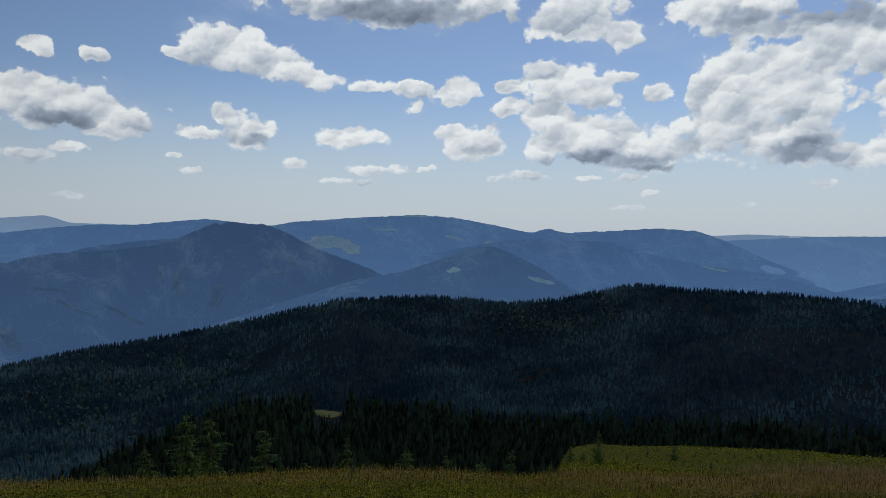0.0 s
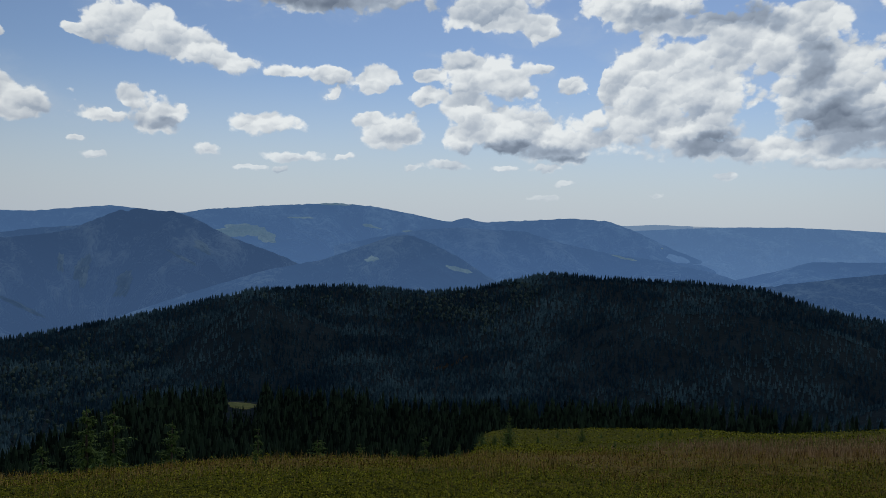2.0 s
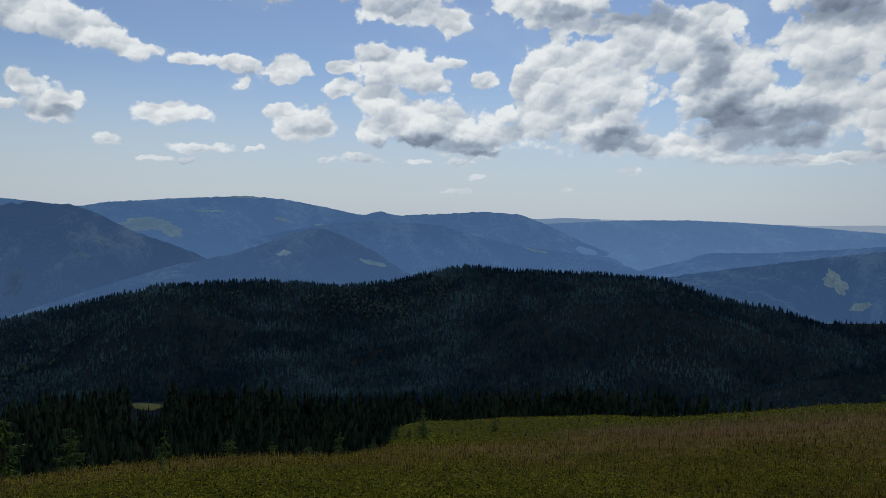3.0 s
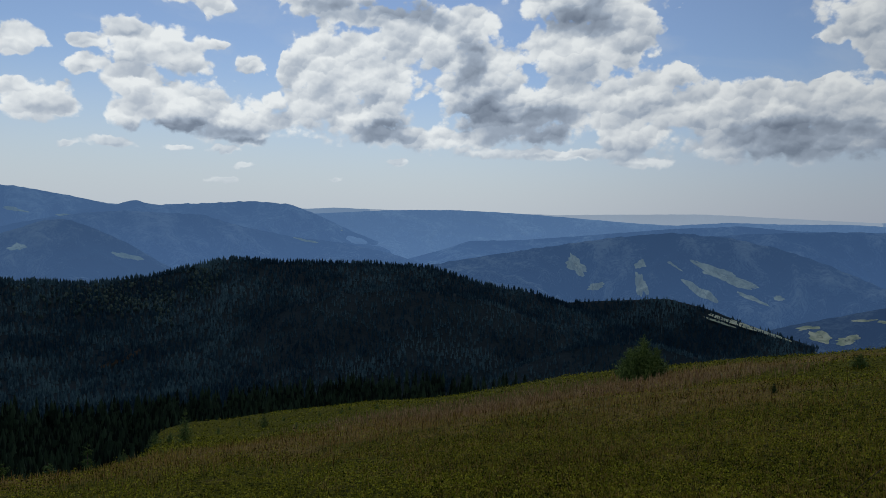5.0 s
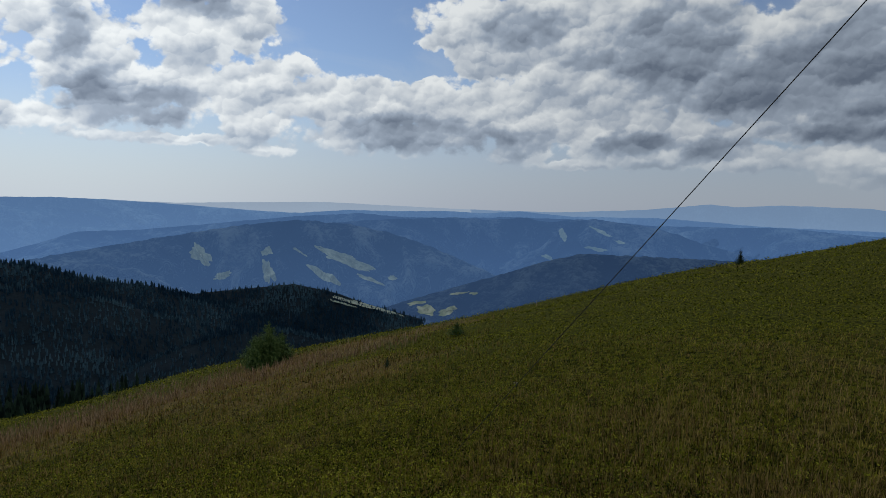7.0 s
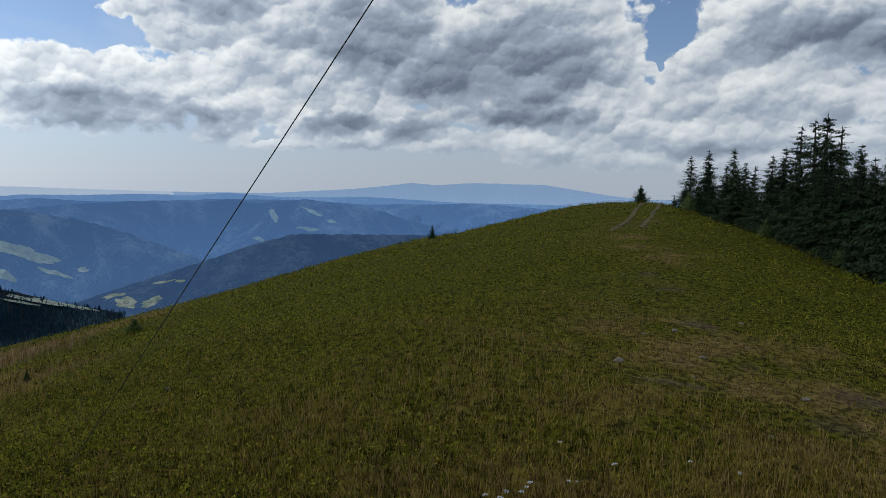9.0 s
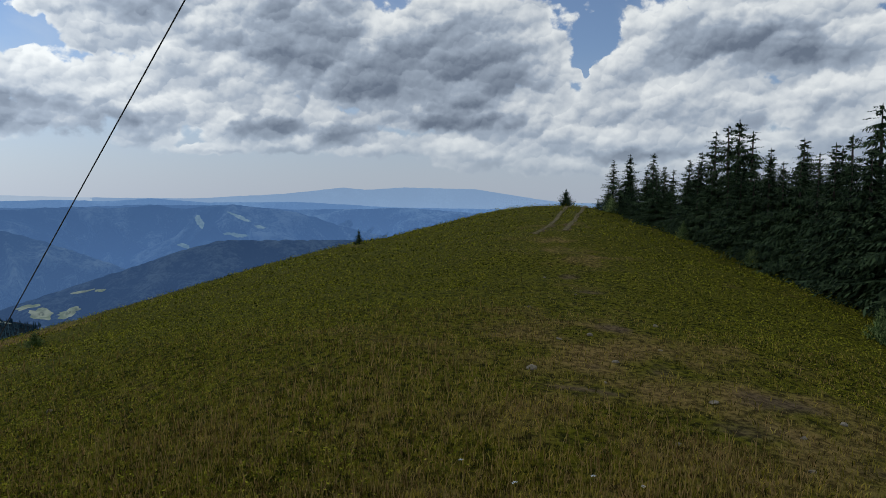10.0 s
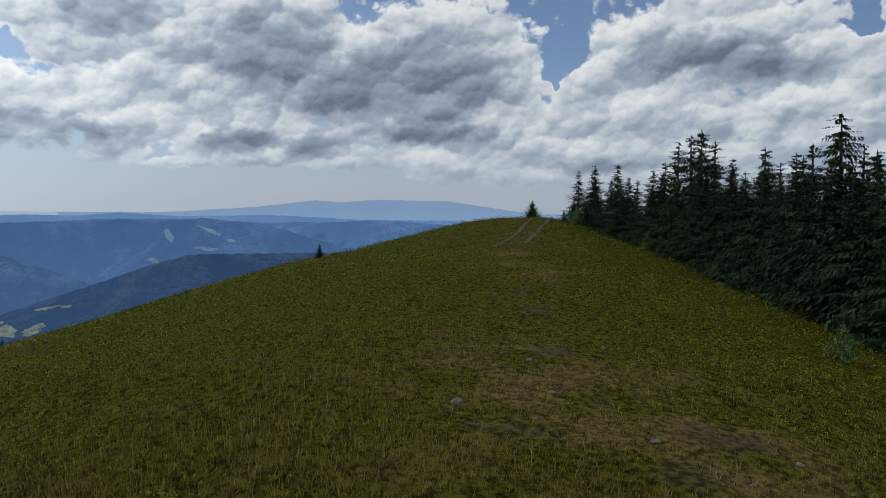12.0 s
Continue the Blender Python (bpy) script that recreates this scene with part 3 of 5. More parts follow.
BLUE_RIDGE = [(28, -4.6), (32.2, -3.34), (34, -2.69), (38.1, -2.48), (41.6, -2.13), (46, -1.62), (49.8, -1.2), (54.5, -.83), (58.4, -1.05), (62.4, -.99), (66.4, -.8), (73, -.8), (77.3, -1.1),
              (83.6, -1.04), (88, -1.0), (92.6, -1.3), (98, -1.3), (110, -1.8)]
EAST_SPUR = [(66, -4.6), (69.33, -3.07), (70.13, -2.2), (71.21, -1.06), (73.39, -.74), (76.45, -1.08), (78.17, -1.33), (79.91, -1.78), (81.67, -2.4), (85, -3.2), (90, -4.4)]
EAST_FOLD = [(76, -2.4), (79.32, -1.61), (81.97, -1.15), (84.66, -.99), (87.08, -.91), (90.13, -1.26), (94, -1.9), (99, -2.6)]
VALLEY_HILL = [(52, -10), (58.4, -7.8), (61.5, -6.85), (64.8, -5.83), (67.1, -5.1), (69.3, -4.31), (72.5, -3.5), (77.3, -3.5), (81.3, -3.5), (86, -3.6), (94, -4.5)]
DARK_HILL = [(-52, -13), (-40, -11.8), (-31.9, -10.35), (-26.6, -9.45), (-20.9, -8.75), (-14.7, -7.65), (-8.2, -6.2), (-.9, -5.82), (5.4, -6.27), (9.9, -5.77), (12.1, -5.16), (15.4, -4.45), (18.9, -4.72),
             (25.6, -4.68), (31.3, -4.95), (34.9, -6.1), (39.1, -6.65), (41.8, -7.45), (47, -9), (54, -11)]
HILL_KNOB = [(34, -9), (37.4, -8.1), (41.8, -7.3), (46, -6.9), (49.6, -6.55), (52.7, -7.15), (55.2, -8.0), (57.6, -8.65), (60.3, -9.3), (64, -11)]

# blued base colours plus a blue glow stand for the haze before each range
PALE = hazed_woods("far_hazed_woods", (.02, .04, .06), (.05, .08, .10), (0.165, 0.250, 0.385), foot=-250)
MASS = hazed_woods("massif_woods", (.012, .034, .06), (.085, .13, .155), (0.0610, 0.1235, 0.2530))
LONG = hazed_woods("long_ridge_woods", (.02, .05, .08), (.11, .16, .18), (0.0860, 0.1640, 0.3150))
CONE = hazed_woods("cone_woods", (.005, .015, .03), (.115, .145, .145), (0.0375, 0.0755, 0.1570), 0.02, 0.34, -420, 0)
INNER = hazed_woods("inner_ridge_woods", (.010, .026, .045), (.115, .15, .15), (0.0430, 0.0880, 0.1830), 0.02, 0.34, -250, -40)
SHOULDER = hazed_woods("shoulder_ridge_woods", (.010, .028, .05), (.09, .125, .145), (0.0530, 0.1090, 0.2270), 0.016, 0.3, -260, -30)
BLUE = hazed_woods("blue_ridge_woods", (.012, .035, .06), (.115, .165, .185), (0.0560, 0.1150, 0.2400), 0.012, 0.36, -300, -60)
CLEARED = hazed_woods("cleared_mountain_woods", (.006, .018, .034), (.12, .155, .155), (0.0350, 0.0740, 0.1580), 0.02, 0.36, -380, -60)
MIDB = hazed_woods("middle_ridge_woods", (.010, .028, .05), (.10, .135, .15), (0.0430, 0.0915, 0.197), 0.016, 0.40, -340, -40)
VALLEY = hazed_woods("valley_hill_woods", (.005, .014, .022), (.075, .10, .098), (0.0209, 0.04294, 0.0936), 0.03, 0.28, -260, -90)

# glows almost like the low sky, for the thickest haze
FAINT = hazed_woods("faintest_woods", (.02, .04, .06), (.05, .08, .10), (0.285, 0.355, 0.450), foot=-250)
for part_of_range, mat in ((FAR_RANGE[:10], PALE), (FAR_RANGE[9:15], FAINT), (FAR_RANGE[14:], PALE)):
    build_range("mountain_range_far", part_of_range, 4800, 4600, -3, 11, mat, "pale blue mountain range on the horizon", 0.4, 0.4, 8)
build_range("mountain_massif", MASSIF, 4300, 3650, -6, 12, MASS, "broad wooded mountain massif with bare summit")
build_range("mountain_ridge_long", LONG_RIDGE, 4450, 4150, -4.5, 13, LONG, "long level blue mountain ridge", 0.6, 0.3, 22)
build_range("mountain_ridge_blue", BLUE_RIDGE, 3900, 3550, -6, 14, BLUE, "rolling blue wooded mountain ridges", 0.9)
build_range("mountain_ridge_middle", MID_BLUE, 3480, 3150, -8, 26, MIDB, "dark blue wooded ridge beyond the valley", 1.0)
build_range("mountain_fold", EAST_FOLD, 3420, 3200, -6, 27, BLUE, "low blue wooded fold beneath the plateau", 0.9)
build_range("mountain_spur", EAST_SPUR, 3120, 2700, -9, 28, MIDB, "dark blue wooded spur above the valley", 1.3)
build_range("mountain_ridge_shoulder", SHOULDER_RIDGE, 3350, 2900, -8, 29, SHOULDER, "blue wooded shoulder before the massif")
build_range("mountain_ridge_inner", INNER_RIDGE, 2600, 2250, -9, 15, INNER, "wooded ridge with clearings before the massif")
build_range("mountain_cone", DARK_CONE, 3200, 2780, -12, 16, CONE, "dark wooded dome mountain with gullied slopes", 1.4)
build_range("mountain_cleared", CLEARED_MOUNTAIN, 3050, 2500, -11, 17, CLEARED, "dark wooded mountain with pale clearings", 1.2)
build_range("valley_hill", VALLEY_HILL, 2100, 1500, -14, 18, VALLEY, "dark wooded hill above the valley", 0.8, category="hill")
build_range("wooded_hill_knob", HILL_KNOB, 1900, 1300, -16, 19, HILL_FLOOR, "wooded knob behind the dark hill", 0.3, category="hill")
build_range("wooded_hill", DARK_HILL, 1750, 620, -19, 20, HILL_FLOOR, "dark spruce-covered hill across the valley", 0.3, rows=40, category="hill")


HILL_SPUR = [(2, -17), (5, -15.6), (7.8, -14.3), (10.8, -12.8), (14.7, -10.9), (18, -9.0), (20.4, -7.95), (23.8, -6.95), (29.2, -6.6), (33.6, -7.0), (37, -7.9), (41, -9.3), (45, -11.5)]
HILL_RIB = [(-28, -17), (-22, -15.2), (-17.6, -12.9), (-16.8, -11.9), (-13.4, -9.8), (-9.9, -7.7), (-8.0, -6.7), (-5, -7.8), (0, -10), (4, -12.5)]
HILL_TOE = [(31, -17), (36.6, -13.5), (38.4, -12.4), (41.5, -11.1), (44.6, -10.3), (48.5, -10.1), (52, -10.8), (57, -13)]
SUB_RIDGE = [(-36, -4.2), (-29.8, -3.1), (-28.4, -2.6), (-26.3, -2.0), (-22.9, -1.53), (-20.1, -1.29), (-17, -1.0), (-14, -2.5)]
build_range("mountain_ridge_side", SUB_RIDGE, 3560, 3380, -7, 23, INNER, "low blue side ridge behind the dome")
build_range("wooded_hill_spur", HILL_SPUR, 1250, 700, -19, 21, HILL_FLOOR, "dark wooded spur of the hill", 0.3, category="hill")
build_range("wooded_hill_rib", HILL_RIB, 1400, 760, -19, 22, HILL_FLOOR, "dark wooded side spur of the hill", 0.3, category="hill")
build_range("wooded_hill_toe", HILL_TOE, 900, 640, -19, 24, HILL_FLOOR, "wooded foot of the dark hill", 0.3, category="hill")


def cones(points, heights, seed, sides=5, tiers=2, slim=0.17):
    """Many plain far-off spruces in one go: stacked ragged cones."""
    r = np.random.RandomState(seed)
    n = len(points)
    verts, faces, base = [], [], 0
    ring = np.linspace(0, 2 * np.pi, sides, endpoint=False)
    for k in range(tiers):
        lo, hi = k / tiers * 0.85, 1.0 if k == tiers - 1 else (k + 1) / tiers * 0.85 + 0.22
        wide = slim * (1 - lo * 0.85)
        ang = ring[None] + r.uniform(0, 6.28, (n, 1))
        rad = heights[:, None] * wide * r.uniform(0.7, 1.3, (n, sides))
        low = np.stack([points[:, None, 0] + rad * np.cos(ang), points[:, None, 1] + rad * np.sin(ang),
                        points[:, None, 2] + heights[:, None] * (lo + r.uniform(-0.05, 0.05, (n, sides)))], -1)
        tip = points + np.stack([0 * heights, 0 * heights, heights * hi], -1)
        v = np.concatenate([low, tip[:, None]], 1)
        verts.append(v.reshape(-1, 3))
        f = np.array([[i, (i + 1) % sides, sides] for i in range(sides)])
        faces.append((np.arange(n) * (sides + 1))[:, None, None] + f[None] + base)
        base += n * (sides + 1)
    return np.concatenate(verts), np.concatenate([q.reshape(-1, 3) for q in faces])


def hill_forest():
    r = np.random.RandomState(5)
    n = 33000
    az, s = r.uniform(-46, 50, n), r.uniform(0, 1, n) ** 1.1
    # a serried row along the skyline
    az, s = np.concatenate([az, r.uniform(-46, 48, 1500)]), np.concatenate([s, r.uniform(0, 0.012, 1500)])
    p = slope(DARK_HILL, 1750, 620, -19, 20, az, s, 0.3)
    h = r.uniform(9, 15, len(az)) * (1 - 0.25 * s)
    v, f = cones(p - [0, 0, 1], h, 6, 5, 2, 0.25)
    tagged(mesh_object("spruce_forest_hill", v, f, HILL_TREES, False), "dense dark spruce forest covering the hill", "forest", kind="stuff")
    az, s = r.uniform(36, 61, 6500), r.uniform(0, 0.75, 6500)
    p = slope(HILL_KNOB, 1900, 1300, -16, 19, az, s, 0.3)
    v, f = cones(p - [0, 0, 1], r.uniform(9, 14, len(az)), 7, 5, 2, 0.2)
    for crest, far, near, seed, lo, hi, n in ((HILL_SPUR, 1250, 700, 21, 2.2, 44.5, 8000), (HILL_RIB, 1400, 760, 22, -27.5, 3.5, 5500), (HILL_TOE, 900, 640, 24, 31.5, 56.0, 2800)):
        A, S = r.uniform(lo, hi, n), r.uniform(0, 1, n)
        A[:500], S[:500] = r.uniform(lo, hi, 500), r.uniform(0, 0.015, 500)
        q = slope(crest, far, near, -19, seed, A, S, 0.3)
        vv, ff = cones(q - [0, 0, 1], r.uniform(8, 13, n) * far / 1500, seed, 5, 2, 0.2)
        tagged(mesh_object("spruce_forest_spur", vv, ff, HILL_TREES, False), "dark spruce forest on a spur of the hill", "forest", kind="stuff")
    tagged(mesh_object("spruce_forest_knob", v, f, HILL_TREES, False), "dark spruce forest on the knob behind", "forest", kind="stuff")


hill_forest()

# ---------------------------------------------------------------- the nearer forest on its shelf below the meadow
FOREST_TOPS = [(-40, -19.5), (-33, -19), (-29.2, -17.8), (-24.8, -16.4), (-20.9, -15.0), (-18, -13.6), (-14.7, -12.95), (-10.3, -12.85), (-5.8, -13.35), (1, -13.75), (3.6, -14.5), (10, -14.45), (18.7, -13.9),
               (24.7, -13.45), (32.4, -13.2), (40, -13.2), (50, -14)]


def shelf(az, s):
    """Ground of the forest shelf; s 0 at its far brow to 1 at the near edge."""
    top = crest_line(FOREST_TOPS, az) - 1.6
    el = top + (np.minimum(-21.5, top - 1) - top) * s
    dist = 440 - 190 * s + 12 * waves(az * 10, s * 30, 31, 60)
    a = np.radians(az)
    return np.stack([dist * np.sin(a), dist * np.cos(a), 1.6 + dist * np.tan(np.radians(el))], -1)


def near_forest():
    az, s = np.arange(-42, 52, 0.4), np.linspace(0, 1, 26)
    S, A = np.meshgrid(s, az, indexing="ij")
    v = shelf(A, S)
    back = v[0] * [1.2, 1.2, 1] - [0, 0, 130]
    v = np.concatenate([back[None], v], 0)
    tagged(mesh_object("forest_shelf", v.reshape(-1, 3), grid_faces(v.shape[0], v.shape[1]), HILL_FLOOR), "shaded forest floor on a shelf below the meadow", "hillside", kind="structure")
    r = np.random.RandomState(8)
    n = 7000
    az, s = r.uniform(-41, 50, n), r.uniform(0, 1, n)
    keep = ~((abs(az + 8.9) < 1.3) & (s > 0.015) & (s < 0.09))
    p = shelf(az[keep], s[keep])
    h = r.uniform(9, 17, keep.sum())
    # saplings below the glade
    h = np.where((abs(az[keep] + 8.9) < 1.2) & (s[keep] < 0.4), h * 0.28, h)
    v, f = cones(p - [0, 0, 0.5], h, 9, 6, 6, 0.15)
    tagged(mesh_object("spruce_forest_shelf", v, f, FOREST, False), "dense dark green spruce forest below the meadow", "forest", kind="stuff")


near_forest()

# ---------------------------------------------------------------- clearings on the far slopes
def clearing(spec, az, el, wide, tall, lean, seed, mat, label, name="clearing"):
    """A treeless patch lying on a slope: an uneven blob of azimuth and elevation."""
    points, far, near, low, sd, rough = spec
    r = np.random.RandomState(seed)
    k, rings = 80, 5
    ang = np.linspace(0, 2 * np.pi, k, endpoint=False)
    rim = 0.85 + sum(r.uniform(-0.6, 0.6) / m * np.cos(m * ang + r.uniform(0, 6.28)) for m in (2, 3, 4, 5, 7, 9, 11, 14, 17, 21, 26))
    rim = np.clip(rim, 0.25, 1.6)
    q = np.concatenate([[0.0], np.repeat(np.linspace(1 / rings, 1, rings), k)])
    a2 = np.concatenate([[0.0], np.tile(ang, rings)])
    rad = q * np.concatenate([[1.0], np.tile(rim, rings)])
    A = az + wide * rad * np.cos(a2)
    E = el + tall * rad * np.sin(a2) + lean * wide * rad * np.cos(a2)
    top = crest_line(points, A)
    foot = np.minimum(low, top - 0.5)
    s = np.clip((top - E) / (top - foot), 0.002, 1) ** (1 / 0.95)
    v = slope(points, far, near, low, sd, A, s, rough)
    v = v * [0.993, 0.993, 1] + [0, 0, 2.0]
    faces = [[0, 1 + i, 1 + (i + 1) % k, 1 + (i + 1) % k] for i in range(k)]
    tri = np.array([f[:3] for f in faces])
    quads = []
    for m in range(rings - 1):
        for i in range(k):
            a, b = 1 + m * k + i, 1 + m * k + (i + 1) % k
            quads += [[a, b, b + k], [a, b + k, a + k]]
    f = np.concatenate([tri, np.array(quads)])
    up = mesh_object(name, v, f[:, ::-1], mat)
    return tagged(up, label, "clearing", kind="structure")


# last colour of each: haze put in as glow, none on the bare soil
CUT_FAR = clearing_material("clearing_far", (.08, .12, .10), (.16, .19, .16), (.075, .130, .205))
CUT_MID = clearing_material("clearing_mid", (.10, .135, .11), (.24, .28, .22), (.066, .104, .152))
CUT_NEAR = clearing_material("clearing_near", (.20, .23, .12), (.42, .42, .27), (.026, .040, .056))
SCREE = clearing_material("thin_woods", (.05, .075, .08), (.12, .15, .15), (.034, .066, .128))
SOIL = clearing_material("bare_soil", (.030, .026, .020), (.055, .042, .030), (.0, .0, .0))

S_MASS = (MASSIF, 4300, 3650, -6, 12, 1.0)
S_INNER = (INNER_RIDGE, 2600, 2250, -9, 15, 1.0)
S_SHOULDER = (SHOULDER_RIDGE, 3350, 2900, -8, 29, 1.0)
S_CLEARED = (CLEARED_MOUNTAIN, 3050, 2500, -11, 17, 1.2)
S_CONE = (DARK_CONE, 3200, 2780, -12, 16, 1.4)
S_SPUR = (EAST_SPUR, 3120, 2700, -9, 28, 1.3)
S_VALLEY = (VALLEY_HILL, 2100, 1500, -14, 18, 0.8)
S_KNOB = (HILL_KNOB, 1900, 1300, -16, 19, 0.3)
S_BLUE = (BLUE_RIDGE, 3900, 3550, -6, 14, 0.9)
S_HILL = (DARK_HILL, 1750, 620, -19, 20, 0.3)
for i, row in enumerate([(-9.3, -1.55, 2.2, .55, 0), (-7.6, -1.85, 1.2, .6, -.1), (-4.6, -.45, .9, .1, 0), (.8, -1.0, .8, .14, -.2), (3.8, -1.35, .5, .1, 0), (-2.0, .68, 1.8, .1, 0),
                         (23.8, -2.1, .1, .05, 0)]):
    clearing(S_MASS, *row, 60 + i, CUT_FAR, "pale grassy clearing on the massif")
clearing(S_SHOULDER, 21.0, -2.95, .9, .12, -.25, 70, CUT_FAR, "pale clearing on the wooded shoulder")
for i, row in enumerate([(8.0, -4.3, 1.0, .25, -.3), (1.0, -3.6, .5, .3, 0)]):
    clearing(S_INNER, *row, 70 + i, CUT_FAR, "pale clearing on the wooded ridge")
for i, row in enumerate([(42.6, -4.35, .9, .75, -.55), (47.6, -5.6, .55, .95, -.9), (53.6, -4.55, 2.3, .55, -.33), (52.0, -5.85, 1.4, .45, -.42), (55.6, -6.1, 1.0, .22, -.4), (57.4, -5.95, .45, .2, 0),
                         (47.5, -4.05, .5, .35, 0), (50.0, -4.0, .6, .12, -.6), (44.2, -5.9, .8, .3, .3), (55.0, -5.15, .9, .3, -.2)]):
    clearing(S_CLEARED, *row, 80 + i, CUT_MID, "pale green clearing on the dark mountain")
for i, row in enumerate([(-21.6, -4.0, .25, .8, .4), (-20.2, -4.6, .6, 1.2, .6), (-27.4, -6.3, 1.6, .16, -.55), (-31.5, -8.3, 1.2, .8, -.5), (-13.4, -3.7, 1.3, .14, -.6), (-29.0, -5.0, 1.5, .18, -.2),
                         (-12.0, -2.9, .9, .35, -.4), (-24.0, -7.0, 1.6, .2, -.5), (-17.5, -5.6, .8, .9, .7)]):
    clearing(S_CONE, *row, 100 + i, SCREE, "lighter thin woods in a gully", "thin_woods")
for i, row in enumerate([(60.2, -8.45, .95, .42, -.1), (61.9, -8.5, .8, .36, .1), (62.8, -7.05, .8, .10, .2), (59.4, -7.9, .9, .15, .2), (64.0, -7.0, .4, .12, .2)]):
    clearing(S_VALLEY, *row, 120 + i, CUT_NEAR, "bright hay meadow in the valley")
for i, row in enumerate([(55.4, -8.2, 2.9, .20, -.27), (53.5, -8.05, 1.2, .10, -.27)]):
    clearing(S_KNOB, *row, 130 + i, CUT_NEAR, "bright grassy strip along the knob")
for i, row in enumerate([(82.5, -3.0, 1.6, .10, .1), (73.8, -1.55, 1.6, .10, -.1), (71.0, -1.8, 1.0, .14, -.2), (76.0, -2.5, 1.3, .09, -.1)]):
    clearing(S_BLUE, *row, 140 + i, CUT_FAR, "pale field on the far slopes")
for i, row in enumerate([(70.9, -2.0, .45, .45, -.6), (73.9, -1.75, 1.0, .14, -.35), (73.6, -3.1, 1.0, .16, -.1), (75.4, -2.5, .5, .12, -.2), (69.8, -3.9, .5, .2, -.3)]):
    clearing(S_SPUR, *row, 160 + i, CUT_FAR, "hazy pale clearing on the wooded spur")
clearing(S_HILL, 7.6, -11.8, 1.6, .22, .45, 150, SOIL, "bare earth scar in the forest", "earth_scar")


# ---------------------------------------------------------------- paler broad-leaved trees among the spruces of the hill
def broadleaf_clumps():
    r = np.random.RandomState(15)
    az, s = [], []
    # the pale clumps also stand in for lit patches of the hill
    for a, e, wa, we, n in ((7.0, -7.4, 2.6, .7, 330), (10.6, -8.0, .5, 1.0, 90), (13.2, -6.3, .7, .7, 100), (-27.5, -13.5, 4.0, 2.6, 850), (-20.0, -11.6, 3.2, 1.0, 240), (-22, -15, 3, 1.5, 160), (-12, -12, 1.6, .8, 60), (-5, -7.0, 5, .5, 90)):
        A = a + wa * r.normal(size=n)
        E = e + we * r.normal(size=n)
        top = crest_line(DARK_HILL, A)
        ok = (top - E > 0.15) & (E > -18.5)
        az.append(A[ok])
        s.append((((top - E) / (top + 19))[ok]) ** (1 / 0.95))
    az, s = np.concatenate(az), np.concatenate(s)
    p = slope(DARK_HILL, 1750, 620, -19, 20, az, s, 0.3)
    h = r.uniform(6, 11, len(az)) * (1 - 0.35 * s)
    ring = np.linspace(0, 2 * np.pi, 6, endpoint=False)
    n = len(az)
    rows = []
    for lo, w in ((0.25, 0.22), (0.55, 0.36), (0.85, 0.24)):
        rad = h[:, None] * w * r.uniform(0.7, 1.3, (n, 6))
        rows.append(np.stack([p[:, None, 0] + rad * np.cos(ring), p[:, None, 1] + rad * np.sin(ring), p[:, None, 2] + h[:, None] * (lo + r.uniform(-.05, .05, (n, 6)))], -1))
    v = np.concatenate(rows + [(p + np.stack([0 * h, 0 * h, h], -1))[:, None]], 1)
    f = []
    for k in range(2):
        for i in range(6):
            a, b = k * 6 + i, k * 6 + (i + 1) % 6
            f += [[a, b, b + 6], [a, b + 6, a + 6]]
    f += [[12 + i, 12 + (i + 1) % 6, 18] for i in range(6)]
    f = (np.arange(n) * 19)[:, None, None] + np.array(f)[None]
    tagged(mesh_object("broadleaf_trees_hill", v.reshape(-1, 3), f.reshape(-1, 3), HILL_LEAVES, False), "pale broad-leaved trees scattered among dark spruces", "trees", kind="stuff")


# bluish dark end: haze over the hill, put into the leaf colour
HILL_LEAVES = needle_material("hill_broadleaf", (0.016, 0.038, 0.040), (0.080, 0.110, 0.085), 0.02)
broadleaf_clumps()


def glade():
    ang = np.linspace(0, 2 * np.pi, 24, endpoint=False)
    rim = 1 + 0.12 * np.cos(3 * ang + 1) + 0.08 * np.cos(5 * ang)
    az, s = -8.9 + 1.15 * rim * np.cos(ang), 0.050 + 0.036 * rim * np.sin(ang)
    v = np.concatenate([shelf(np.array([-8.9]), np.array([0.05])), shelf(az, s)]) + [0, 0, 0.2]
    f = [[0, 1 + (i + 1) % 24, 1 + i] for i in range(24)]
    tagged(mesh_object("glade", v, f, GLADE), "small sunlit grassy glade in the forest", "clearing", kind="structure")


glade()


